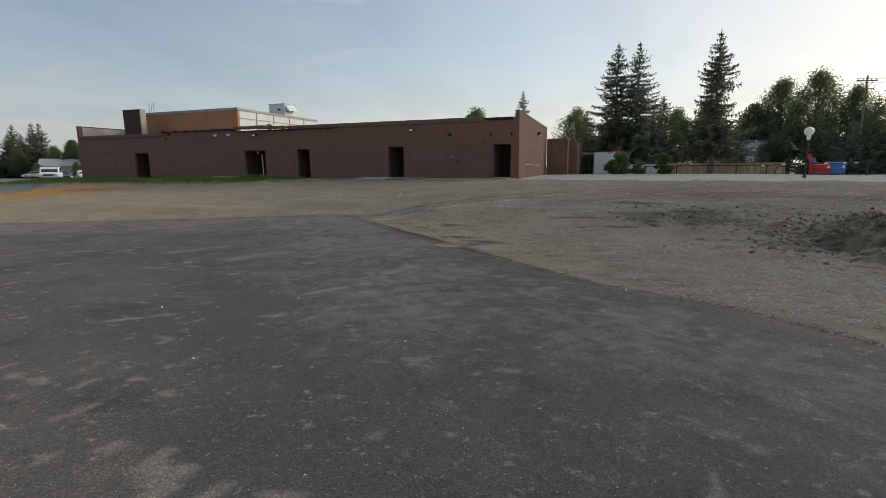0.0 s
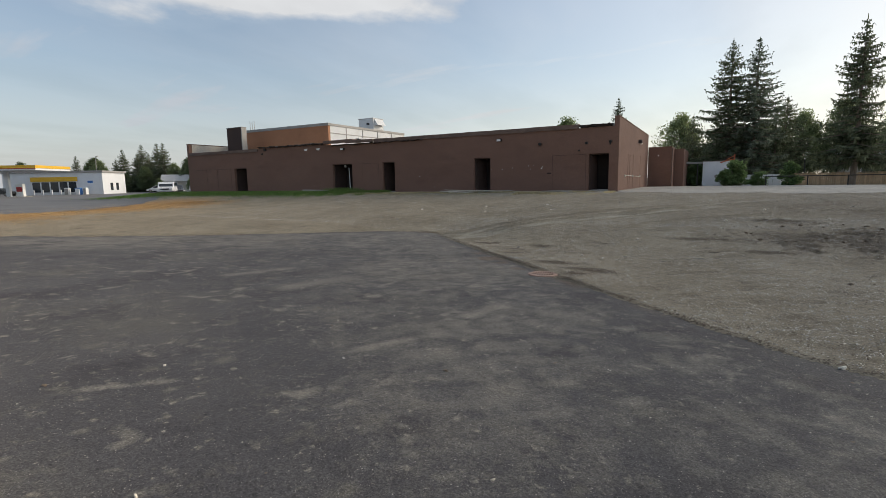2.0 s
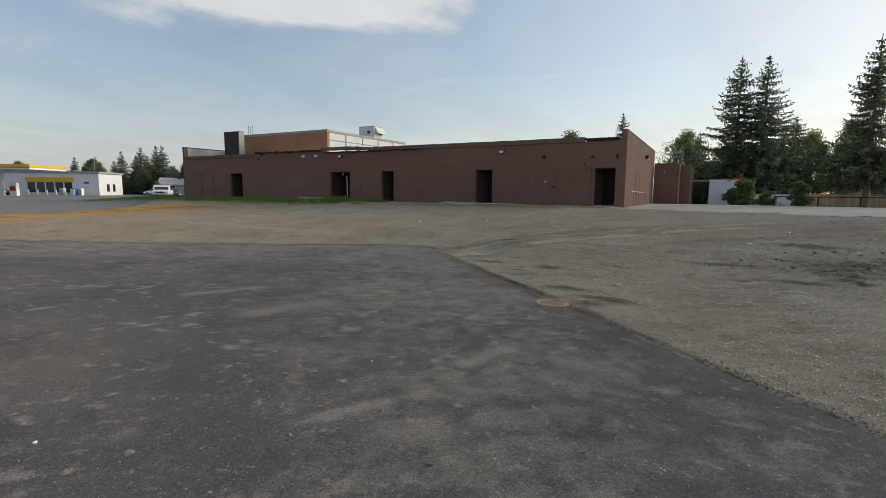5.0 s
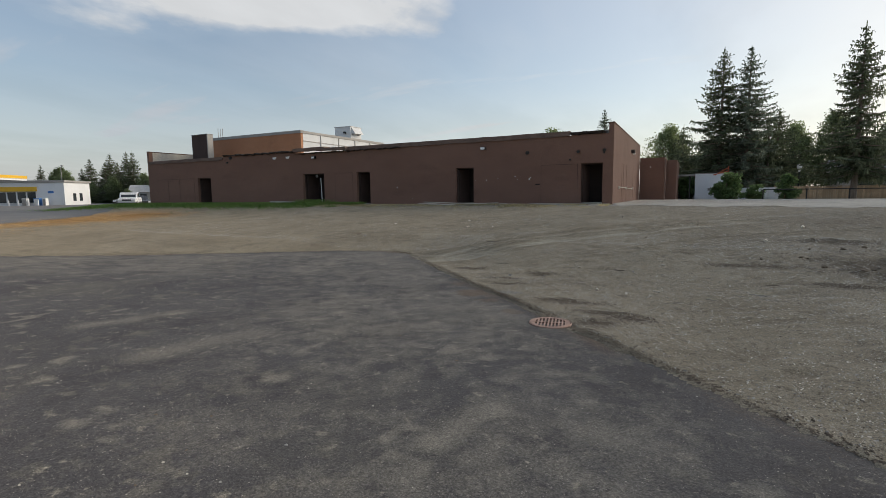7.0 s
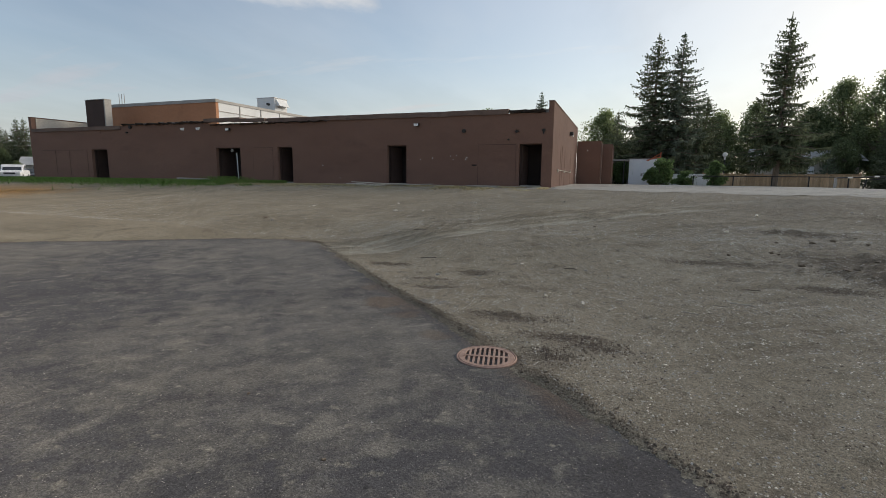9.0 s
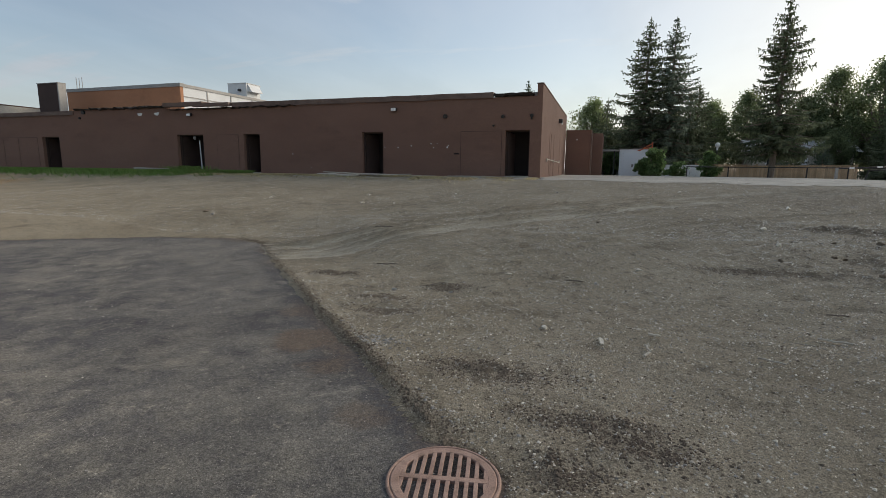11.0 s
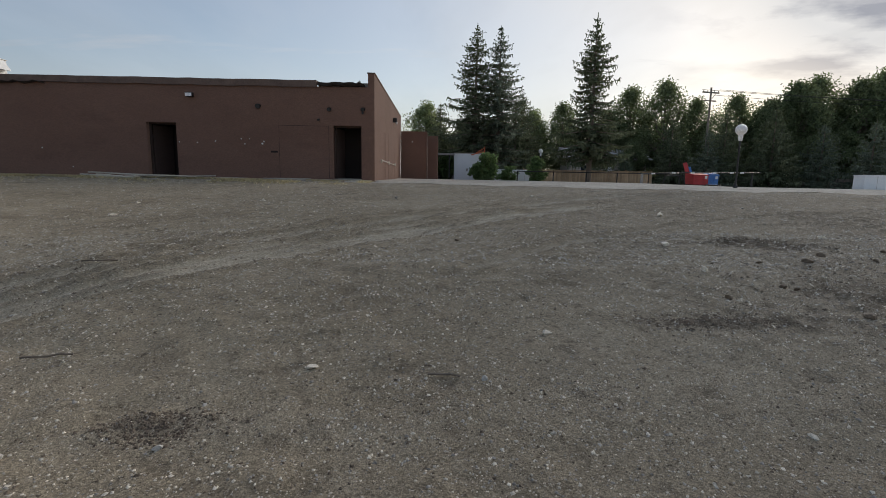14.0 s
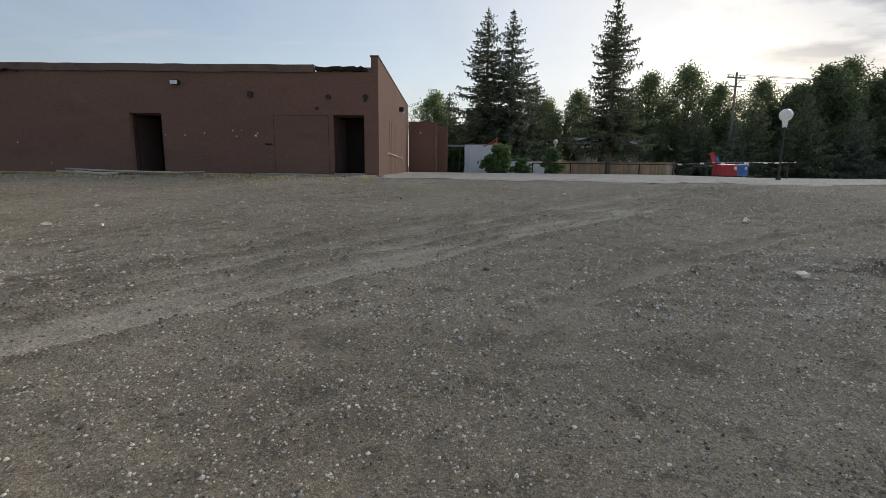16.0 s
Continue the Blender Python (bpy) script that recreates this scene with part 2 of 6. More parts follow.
M = {
    # turned is dug soil plus shade painted into scratches and sunward dirt
    "dirt": material("packed_dirt", (0.283, 0.236, 0.167), (0.365, 0.309, 0.225), 0.45, 70, 0.95, 0.8, depth=0.012, grain=0.55, gloss=0.2, stain=(((0.190, 0.155, 0.109), 1.3, 0.55, 0.75), ((0.42, 0.36, 0.27), 0.8, 0.58, 0.78), ((0.150, 0.124, 0.092), 6.0, 0.55, 0.72), ((0.095, 0.076, 0.056), 19.0, 0.60, 0.70)), layers=(("worn", (0.48, 0.43, 0.34), 1.0), ("grassy", (0.13, 0.21, 0.055), 0.95), ("turned", (0.108, 0.085, 0.063), 0.80), ("strawy", (0.42, 0.24, 0.095), 0.85)), gravel=((75.0, 0.05, 0.22), (170.0, 0.06, 0.32))),
    "clod": material("dark_soil", (0.125, 0.092, 0.066), (0.190, 0.150, 0.110), 3, 60, 0.95, 0.8, island=0.3),
    "asphalt": material("asphalt", (0.083, 0.078, 0.080), (0.107, 0.101, 0.101), 0.8, 110, 0.88, 0.9, depth=0.006, grain=0.6, gloss=0.3, stain=(((0.150, 0.139, 0.118), 0.36, 0.50, 0.80), ((0.066, 0.060, 0.063), 0.9, 0.53, 0.68), ((0.185, 0.168, 0.138), 2.6, 0.56, 0.76), ((0.31, 0.28, 0.225), 7.0, 0.60, 0.72), ((0.34, 0.305, 0.25), 17.0, 0.64, 0.72), ((0.040, 0.037, 0.040), 13.0, 0.62, 0.74)), layers=(("dusty", (0.34, 0.308, 0.25), 0.70), ("soiled", (0.165, 0.115, 0.080), 0.85)), gravel=((95.0, 0.012, 0.28), (190.0, 0.02, 0.34))),
    "lot": material("old_asphalt", (0.115, 0.115, 0.118), (0.145, 0.143, 0.142), 0.4, 40, 0.9, 0.3, stain=((0.075, 0.073, 0.073), 0.25, 0.55, 0.7)),
    "gravel": material("pale_gravel", (0.42, 0.38, 0.32), (0.53, 0.485, 0.41), 0.6, 45, 0.95, 0.6, stain=((0.22, 0.195, 0.16), 1.1, 0.55, 0.75), gravel=((40.0, 0.05, 0.25),)),
    "pebble": material("pebble_stone", (0.24, 0.225, 0.20), (0.40, 0.38, 0.35), 8, 120, 0.85, 0.3, island=0.45),
    "chip": material("pale_stone_chip", (0.52, 0.47, 0.39), (0.70, 0.65, 0.56), 8, 120, 0.85, 0.3, island=0.3, piece=0.2),
    "straw": material("dry_straw", (0.50, 0.29, 0.11), (0.60, 0.40, 0.18), 2, 40, 0.95, 0.4, island=0.35),
    "strawbed": material("straw_bed", (0.33, 0.20, 0.085), (0.26, 0.19, 0.11), 0.9, 30, 0.95, 0.6),
    "grass": material("grass_blade", (0.13, 0.25, 0.050), (0.21, 0.30, 0.085), 0.6, 30, 0.8, 0.0, island=0.35, soft_light=0.45),
    "drygrass": material("dry_grass_blade", (0.50, 0.42, 0.23), (0.60, 0.52, 0.32), 0.6, 30, 0.85, 0.0, island=0.35, soft_light=0.35),
    "stucco": material("brown_stucco", (0.226, 0.129, 0.097), (0.256, 0.149, 0.113), 0.35, 26, 0.92, 0.6, depth=0.014, gloss=0.3, stain=(((0.176, 0.100, 0.076), 0.5, 0.56, 0.80), ((0.275, 0.170, 0.131), 2.2, 0.60, 0.80)), stretch=(0.6, 1, 1.6)),
    "fascia": material("brown_fascia", (0.150, 0.096, 0.076), (0.185, 0.125, 0.100), 0.8, 20, 0.75, 0.2, stain=((0.10, 0.065, 0.052), 1.5, 0.5, 0.7)),
    "tear": material("torn_roof_felt", (0.030, 0.022, 0.019), (0.060, 0.043, 0.035), 3, 30, 0.9, 0.8),
    # near-black so that the shade inside openings is in the colour
    "dark": material("interior_shade", (0.030, 0.020, 0.018), (0.042, 0.028, 0.024), 1, 20, 0.9, 0.2),
    "door": material("dark_brown_door", (0.062, 0.038, 0.032), (0.078, 0.048, 0.040), 1.0, 25, 0.9, 0.15),
    "orange": material("orange_siding", (0.42, 0.19, 0.095), (0.47, 0.22, 0.115), 0.4, 18, 0.8, 0.2, stain=((0.34, 0.15, 0.075), 0.6, 0.55, 0.75)),
    "white": material("weathered_white_panel", (0.66, 0.67, 0.67), (0.74, 0.75, 0.75), 0.8, 14, 0.7, 0.05, grain=0.08, stain=((0.52, 0.51, 0.49), 0.9, 0.6, 0.8)),
    "cream": material("cream_parapet", (0.50, 0.46, 0.40), (0.58, 0.54, 0.48), 0.8, 14, 0.8, 0.15),
    "greyband": material("grey_coping", (0.30, 0.29, 0.27), (0.38, 0.36, 0.34), 0.8, 14, 0.6, 0.1),
    "roof": material("roof_gravel", (0.20, 0.19, 0.18), (0.26, 0.25, 0.24), 2, 40, 0.95, 0.5),
    "concrete": material("pale_concrete", (0.36, 0.33, 0.29), (0.46, 0.43, 0.38), 1.5, 40, 0.9, 0.4, stain=((0.25, 0.22, 0.19), 2.0, 0.5, 0.7)),
    "plank": material("grey_plank", (0.46, 0.41, 0.34), (0.60, 0.55, 0.47), 2, 30, 0.85, 0.3, piece=0.25, stretch=(0.4, 3, 3)),
    "fence": material("tan_fence_board", (0.44, 0.31, 0.19), (0.54, 0.40, 0.26), 1.5, 18, 0.85, 0.3, piece=0.18),
    "rust": material("rusty_cast_iron", (0.30, 0.195, 0.155), (0.38, 0.26, 0.21), 9, 130, 0.8, 0.5, 0.15, depth=0.004, stain=((0.20, 0.125, 0.095), 12, 0.5, 0.7)),
    "black": material("black_steel", (0.022, 0.022, 0.024), (0.035, 0.034, 0.035), 4, 40, 0.5, 0.1, 0.3),
    # near-black: the shade below the grate is put into this colour
    "pit": material("pit_shade_black", (0.018, 0.015, 0.013), (0.026, 0.022, 0.018), 6, 40, 0.9, 0.3),
    "bark": material("tree_bark", (0.16, 0.13, 0.105), (0.24, 0.20, 0.165), 6, 25, 0.95, 0.8, stretch=(1, 1, 0.3)),
    "needle": material("spruce_needles", (0.112, 0.140, 0.084), (0.165, 0.190, 0.122), 0.5, 9, 0.8, 0.0, island=0.4, soft_light=0.35, gloss=0.15),
    "needle_blue": material("blue_spruce_needles", (0.135, 0.172, 0.128), (0.190, 0.225, 0.172), 0.5, 9, 0.8, 0.0, island=0.4, soft_light=0.35, gloss=0.15),
    "leaf": material("poplar_leaves", (0.165, 0.212, 0.105), (0.225, 0.272, 0.148), 0.5, 9, 0.6, 0.0, island=0.45, soft_light=0.6, gloss=0.25),
    "leaf_light": material("light_green_leaves", (0.205, 0.262, 0.122), (0.262, 0.312, 0.166), 0.5, 9, 0.6, 0.0, island=0.45, soft_light=0.6, gloss=0.25),
    "leaf_dark": material("dark_green_leaves", (0.135, 0.178, 0.088), (0.186, 0.228, 0.122), 0.5, 9, 0.6, 0.0, island=0.45, soft_light=0.55, gloss=0.25),
    "red": material("red_painted_steel", (0.42, 0.030, 0.035), (0.50, 0.045, 0.050), 1.2, 25, 0.5, 0.1, stain=((0.28, 0.03, 0.03), 1.5, 0.6, 0.8)),
    "blue": material("blue_painted_steel", (0.045, 0.17, 0.46), (0.06, 0.21, 0.52), 1.2, 25, 0.5, 0.1),
    "paper": material("white_sticker", (0.75, 0.75, 0.73), (0.80, 0.80, 0.78), 3, 30, 0.6, 0.0),
    "globe": material("opal_white_globe", (0.80, 0.80, 0.80), (0.84, 0.84, 0.83), 2, 20, 0.35, 0.0),
    "shed": material("pale_blue_metal", (0.80, 0.83, 0.86), (0.85, 0.87, 0.89), 1, 18, 0.55, 0.05, grain=0.06),
    "shrub": material("shrub_leaves", (0.120, 0.200, 0.078), (0.175, 0.262, 0.112), 0.5, 9, 0.55, 0.0, island=0.45, soft_light=0.5, gloss=0.3),
    "orangepole": material("orange_red_paint", (0.55, 0.13, 0.06), (0.60, 0.17, 0.08), 2, 20, 0.6, 0.1),
    "yellow": material("yellow_sign_panel", (0.75, 0.44, 0.03), (0.80, 0.48, 0.04), 1, 10, 0.5, 0.0, grain=0.05),
    "stationwhite": material("white_station_wall", (0.74, 0.75, 0.76), (0.80, 0.81, 0.82), 0.5, 10, 0.6, 0.0, grain=0.04),
    "glass": material("dark_window_glass", (0.030, 0.036, 0.042), (0.045, 0.052, 0.060), 0.5, 5, 0.08, 0.0),
    "carwhite": material("white_car_paint", (0.74, 0.74, 0.75), (0.78, 0.78, 0.79), 1, 10, 0.25, 0.0),
    "cardark": material("dark_car_paint", (0.030, 0.032, 0.036), (0.045, 0.047, 0.05), 1, 10, 0.25, 0.0),
    "carred": material("red_lamp_plastic", (0.40, 0.02, 0.02), (0.45, 0.03, 0.03), 1, 10, 0.3, 0.0),
    "tyre": material("tyre_rubber", (0.018, 0.018, 0.019), (0.028, 0.028, 0.028), 5, 50, 0.85, 0.2),
    "shingle": material("grey_shingle_roof", (0.40, 0.40, 0.40), (0.48, 0.48, 0.48), 1, 12, 0.85, 0.3),
    "siding": material("beige_siding", (0.46, 0.43, 0.38), (0.52, 0.49, 0.44), 0.6, 12, 0.8, 0.1),
    "pole": material("grey_wood_pole", (0.22, 0.19, 0.16), (0.30, 0.27, 0.23), 3, 25, 0.9, 0.4, stretch=(1, 1, 0.2)),
}


# ---- helpers for meshes ----
def part(name, bm, mat, parent=None, label=""):
    """Links a bmesh as one mesh object under a thing or a part."""
    me = bpy.data.meshes.new(name)
    bm.to_mesh(me)
    bm.free()
    me.materials.append(M[mat])
    ob = new(name, me)
    if parent is not None:
        ob.parent = parent
    if label:
        ob["label"] = label
    return ob


def raw(name, verts, faces, mat, parent=None, label=""):
    me = bpy.data.meshes.new(name)
    me.from_pydata([tuple(v) for v in verts], [], [tuple(int(i) for i in f) for f in faces])
    me.materials.append(M[mat])
    ob = new(name, me)
    if parent is not None:
        ob.parent = parent
    if label:
        ob["label"] = label
    return ob


def box(x0, x1, y0, y1, z0, z1, bevel=0.0, bm=None):
    bm = bm or bmesh.new()
    made = bmesh.ops.create_cube(bm, size=1.0, matrix=Matrix.Translation(((x0 + x1) / 2, (y0 + y1) / 2, (z0 + z1) / 2)) @ Matrix.Diagonal((x1 - x0, y1 - y0, z1 - z0, 1)))
    if bevel:
        edges = list({e for v in made["verts"] for e in v.link_edges})
        bmesh.ops.bevel(bm, geom=edges, offset=bevel, segments=2, affect="EDGES", profile=0.6)
    return bm


def tube(a, b, r0, r1=None, seg=10, bm=None):
    bm = bm or bmesh.new()
    a, b = Vector(a), Vector(b)
    d = b - a
    bmesh.ops.create_cone(bm, cap_ends=True, segments=seg, radius1=r0, radius2=r0 if r1 is None else r1, depth=d.length,
                          matrix=Matrix.Translation((a + b) / 2) @ d.to_track_quat("Z", "Y").to_matrix().to_4x4())
    return bm


def ball(c, r, seg=16, rings=10, scale=(1, 1, 1), bm=None):
    bm = bm or bmesh.new()
    bmesh.ops.create_uvsphere(bm, u_segments=seg, v_segments=rings, radius=r, matrix=Matrix.Translation(c) @ Matrix.Diagonal((*scale, 1)))
    return bm


def prism(outline, axis, lo, hi, bevel=0.0, bm=None):
    """An outline of (u, v) pushed along an axis: 'x' takes (y, z), 'y' takes (x, z), 'z' takes (x, y)."""
    bm = bm or bmesh.new()
    put = {"x": lambda u, v, w: (w, u, v), "y": lambda u, v, w: (u, w, v), "z": lambda u, v, w: (u, v, w)}[axis]
    lower = [bm.verts.new(put(u, v, lo)) for u, v in outline]
    upper = [bm.verts.new(put(u, v, hi)) for u, v in outline]
    k = len(outline)
    bm.faces.new(lower), bm.faces.new(upper[::-1])
    for i in range(k):
        bm.faces.new((lower[i], upper[i], upper[(i + 1) % k], lower[(i + 1) % k]))
    bmesh.ops.recalc_face_normals(bm, faces=bm.faces)
    if bevel:
        bmesh.ops.bevel(bm, geom=bm.edges[:], offset=bevel, segments=1, affect="EDGES")
    return bm


def thing(name, label, category, at=(0, 0, 0), turn=0.0, group="", kind=""):
    ob = new(name)
    ob.matrix_basis = pose(*at, 0, 0, turn)
    return tagged(ob, label, category, group, kind)


# ---- the lie of the ground ----
def smooth(v, lo, hi):
    t = np.clip((np.asarray(v, float) - lo) / (hi - lo), 0, 1)
    return t * t * (3 - 2 * t)


def lattice(x, y, seed):
    h = np.sin(x * 127.1 + y * 311.7 + seed * 74.7) * 43758.5453
    return h - np.floor(h)


def wave(x, y, size, seed):
    """Smooth random relief of the given size in metres, from -1 to 1."""
    u, v = np.asarray(x, float) / size, np.asarray(y, float) / size
    i, j = np.floor(u), np.floor(v)
    f, g = u - i, v - j
    f, g = f * f * (3 - 2 * f), g * g * (3 - 2 * g)
    a, b, c, d = lattice(i, j, seed), lattice(i + 1, j, seed), lattice(i, j + 1, seed), lattice(i + 1, j + 1, seed)
    return 2 * ((a * (1 - f) + b * f) * (1 - g) + (c * (1 - f) + d * f) * g) - 1


EDGE = [(60, -40), (10.0, -1.5), (5.6, 2.6), (3.27, 5.08), (2.27, 6.15), (0.64, 7.1), (-0.16, 7.9), (-0.76, 8.55), (-1.5, 9.3), (-2.1, 9.93), (-2.62, 10.42), (-3.1, 11.0), (-3.5, 11.36), (-4.05, 11.93), (-4.6, 12.4),
        (-5.4, 13.15), (-6.15, 13.9), (-7.5, 15.2), (-8.8, 16.5), (-9.7, 16.85), (-11.2, 16.5), (-12.3, 15.9), (-13.9, 14.9), (-17.4, 13.0), (-20.6, 11.2), (-26, 8.5), (-90, -24), (-90, -60), (60, -60)]


def edge_distance(x, y):
    """Metres outside (positive) or inside the new asphalt."""
    x, y = np.asarray(x, float), np.asarray(y, float)
    best, inside = np.full(x.shape, 1e9), np.zeros(x.shape, bool)
    for (ax, ay), (bx, by) in zip(EDGE, EDGE[1:] + EDGE[:1]):
        dx, dy = bx - ax, by - ay
        t = np.clip(((x - ax) * dx + (y - ay) * dy) / (dx * dx + dy * dy), 0, 1)
        best = np.minimum(best, np.hypot(x - ax - t * dx, y - ay - t * dy))
        if dy:
            inside ^= ((ay > y) != (by > y)) & (x < dx * (y - ay) / dy + ax)
    return np.where(inside, -best, best)


def asphalt_z(y):
    return np.interp(y, [-60, 2.7, 10.8, 13.0, 17.5], [1.92, 0.0, -0.262, -0.285, -0.24])


def lie(x, y):
    """The height of the graded ground, without its fine relief."""
    x, y = np.asarray(x, float), np.asarray(y, float)
    z = np.interp(y, [-60, 2.7, 10.7, 12.0, 13.0, 14.0, 14.7, 15.2, 16.8, 18.0, 20.6, 26, 31, 33.5, 40, 46, 49, 56, 80, 3000],
                  [1.92, 0.0, -0.25, -0.262, -0.255, -0.23, -0.14, -0.068, 0.165, 0.262, 0.44, 0.645, 0.74, 0.75, 0.79, 0.82, 0.79, 0.68, 0.4, 0.4])
    z = z - 0.28 * smooth(-x, 4, 10) * smooth(y, 15, 18) * (1 - smooth(y, 24, 31))
    z = z - 0.15 * smooth(x, 9, 20) * smooth(y, 26, 38)
    west = 0.12 + 0.18 * smooth(-x, 30, 55)
    z = z + (west - z) * smooth(-x, 18, 30) * (1 - smooth(y, 22, 31) * (1 - smooth(-x, 49, 58)))
    # the heap of soil
    d = np.hypot((x - 8.6) / 3.6, (y - 13.0) / 3.4)
    z = z + 1.0 * np.clip(1 - d * d, 0, 1) ** 1.3
    return z


LANE = [(-8.8, 15.5), (-7.1, 15.95), (-5.9, 16.8), (-4.6, 17.9), (-3.1, 19.2), (-0.6, 21.6), (2.4, 24.6), (6.0, 27.6)]
RUTS = [[(x - 0.72 * o, y + 0.62 * o) for x, y in LANE] for o in (-0.66, -0.42, -0.05, 0.34, 0.58, 0.95)] + [[(-2.3, 16.9), (-0.9, 18.2), (1.1, 19.6), (3.7, 21.0), (7, 22.6)]]
SCUFFED = [(-4.5, 13.2, 0.45, 0.13), (-4.75, 13.6, 0.40, 0.12), (-4.1, 14.2, 0.35, 0.16), (-5.9, 14.6, 0.5, 0.14), (-2.3, 11.45, 0.5, 0.17), (-2.0, 11.25, 0.35, 0.16), (-2.4, 10.9, 0.28, 0.22), (-3.05, 12.0, 0.55, 0.22), (-0.4, 15.6, 0.7, 0.16), (1.0, 14.6, 0.6, 0.18)]
TURNED = [(2.8, 16.1, 2.6, 1.5), (7.8, 13.0, 4.6, 3.8), (1.6, 18.2, 1.0, 0.45)]


def along(x, y, run):
    r = np.full(np.shape(x), 1e9)
    for (ax, ay), (bx, by) in zip(run, run[1:]):
        dx, dy = bx - ax, by - ay
        t = np.clip(((x - ax) * dx + (y - ay) * dy) / (dx * dx + dy * dy), 0, 1)
        r = np.minimum(r, np.hypot(x - ax - t * dx, y - ay - t * dy))
    return r + 0.05 * wave(x, y, 0.8, 19)


def worn(x, y):
    """How far wheels have packed the dirt pale."""
    w = np.zeros(np.shape(x))
    for k, run in enumerate(RUTS):
        w = np.maximum(w, (0.95 if k < len(RUTS) - 1 else 0.5) * np.exp(-(along(x, y, run) / 0.105) ** 2))
    return np.minimum(1.0, w * (0.95 + 0.40 * wave(x, y, 0.7, 41))) * smooth(y, 13.6, 15.2)


def grassy(x, y):
    """Where weeds have greened the strip before the wall."""
    d = np.abs(y - 32.6) / 2.3 + 0.45 * wave(x, y, 1.1, 5) + 0.2 * wave(x, y, 0.4, 49)
    d = np.minimum(d, np.hypot((x + 52) / 5, (y - 31.4) / 3.5) + 0.2 * wave(x, y, 0.6, 50))
    return (1 - smooth(d, 0.35, 0.9)) * (1 - smooth(x, -31, -20)) * smooth(x, -60, -54)


def strawy(x, y):
    """Where straw mulch covers the soil."""
    u = (y - 4.0) / 22.5
    mid = -28.6 - 9.5 * u - 1.6 * np.sin(u * 3.1)
    d = np.abs(x - mid) / 6.2 + 0.30 * wave(x, y, 2.2, 47) + 0.15 * wave(x, y, 0.8, 48)
    return (1 - smooth(d, 0.35, 0.95)) * smooth(u, -0.3, 0.0) * (1 - smooth(u, 0.95, 1.2))


def dragged(x, y):
    """Shallow scratches that the grading blade has left in patches."""
    u, v = 0.82 * x + 0.57 * y, -0.57 * x + 0.82 * y + 0.05 * wave(x, y, 0.6, 75)
    patch = smooth(wave(x, y, 1.7, 73) + 0.6 * wave(x, y, 0.5, 74), -0.25, 0.55) * (1 - smooth(np.abs(x + 2), 14, 20)) * (1 - smooth(np.abs(y - 13), 14, 20))
    return patch * wave(u / 5.0, v, 0.15, 76)


def turned(x, y):
    """Where the soil lies freshly dug, dark and lumpy; also dark lines beside the ruts, and shade painted over
    scratches and sunward dirt.
    """
    w = np.zeros(np.shape(x))
    for cx, cy, rx, ry in TURNED:
        d = np.hypot((x - cx) / rx, (y - cy) / ry) + 0.40 * wave(x, y, 0.6, 43) + 0.40 * wave(x, y, 0.14, 44)
        w = np.maximum(w, 1 - smooth(d, 0.35, 1.0))
    # broad darkening: dug soil, and rough dirt's dimness towards the sun painted in
    w = np.maximum(w, (0.38 + 0.30 * wave(x, y, 1.3, 57)) * (1 - smooth(np.hypot((x - 6.5) / 9.5, (y - 20.0) / 8.0), 0.45, 1.0)))
    for cx, cy, rx, ry in SCUFFED:
        d = np.hypot((x - cx) / rx, (y - cy) / ry) + 0.45 * wave(x, y, 0.3, 53) + 0.30 * wave(x, y, 0.08, 54)
        w = np.maximum(w, 0.36 * (1 - smooth(d, 0.2, 1.1)))
    # the sunk side of each scratch is coloured darker, as painted groove shade
    w = np.maximum(w, 0.42 * smooth(dragged(x, y), 0.10, 0.80))
    for run in RUTS:
        w = np.maximum(w, 0.40 * np.exp(-((along(x, y, run) - 0.165) / 0.045) ** 2) * smooth(y, 13.8, 15.4) * (0.6 + 0.4 * wave(x, y, 0.5, 77)))
    rim = edge_distance(x, y) + 0.1 * wave(x, y, 0.4, 45)
    return np.maximum(w, (0.20 + 0.50 * smooth(y, 9.0, 10.5) * (1 - smooth(y, 12.5, 14.0))) * np.exp(-((rim - 0.06) / 0.11) ** 2) * (0.65 + 0.5 * wave(x, y, 0.9, 46)))


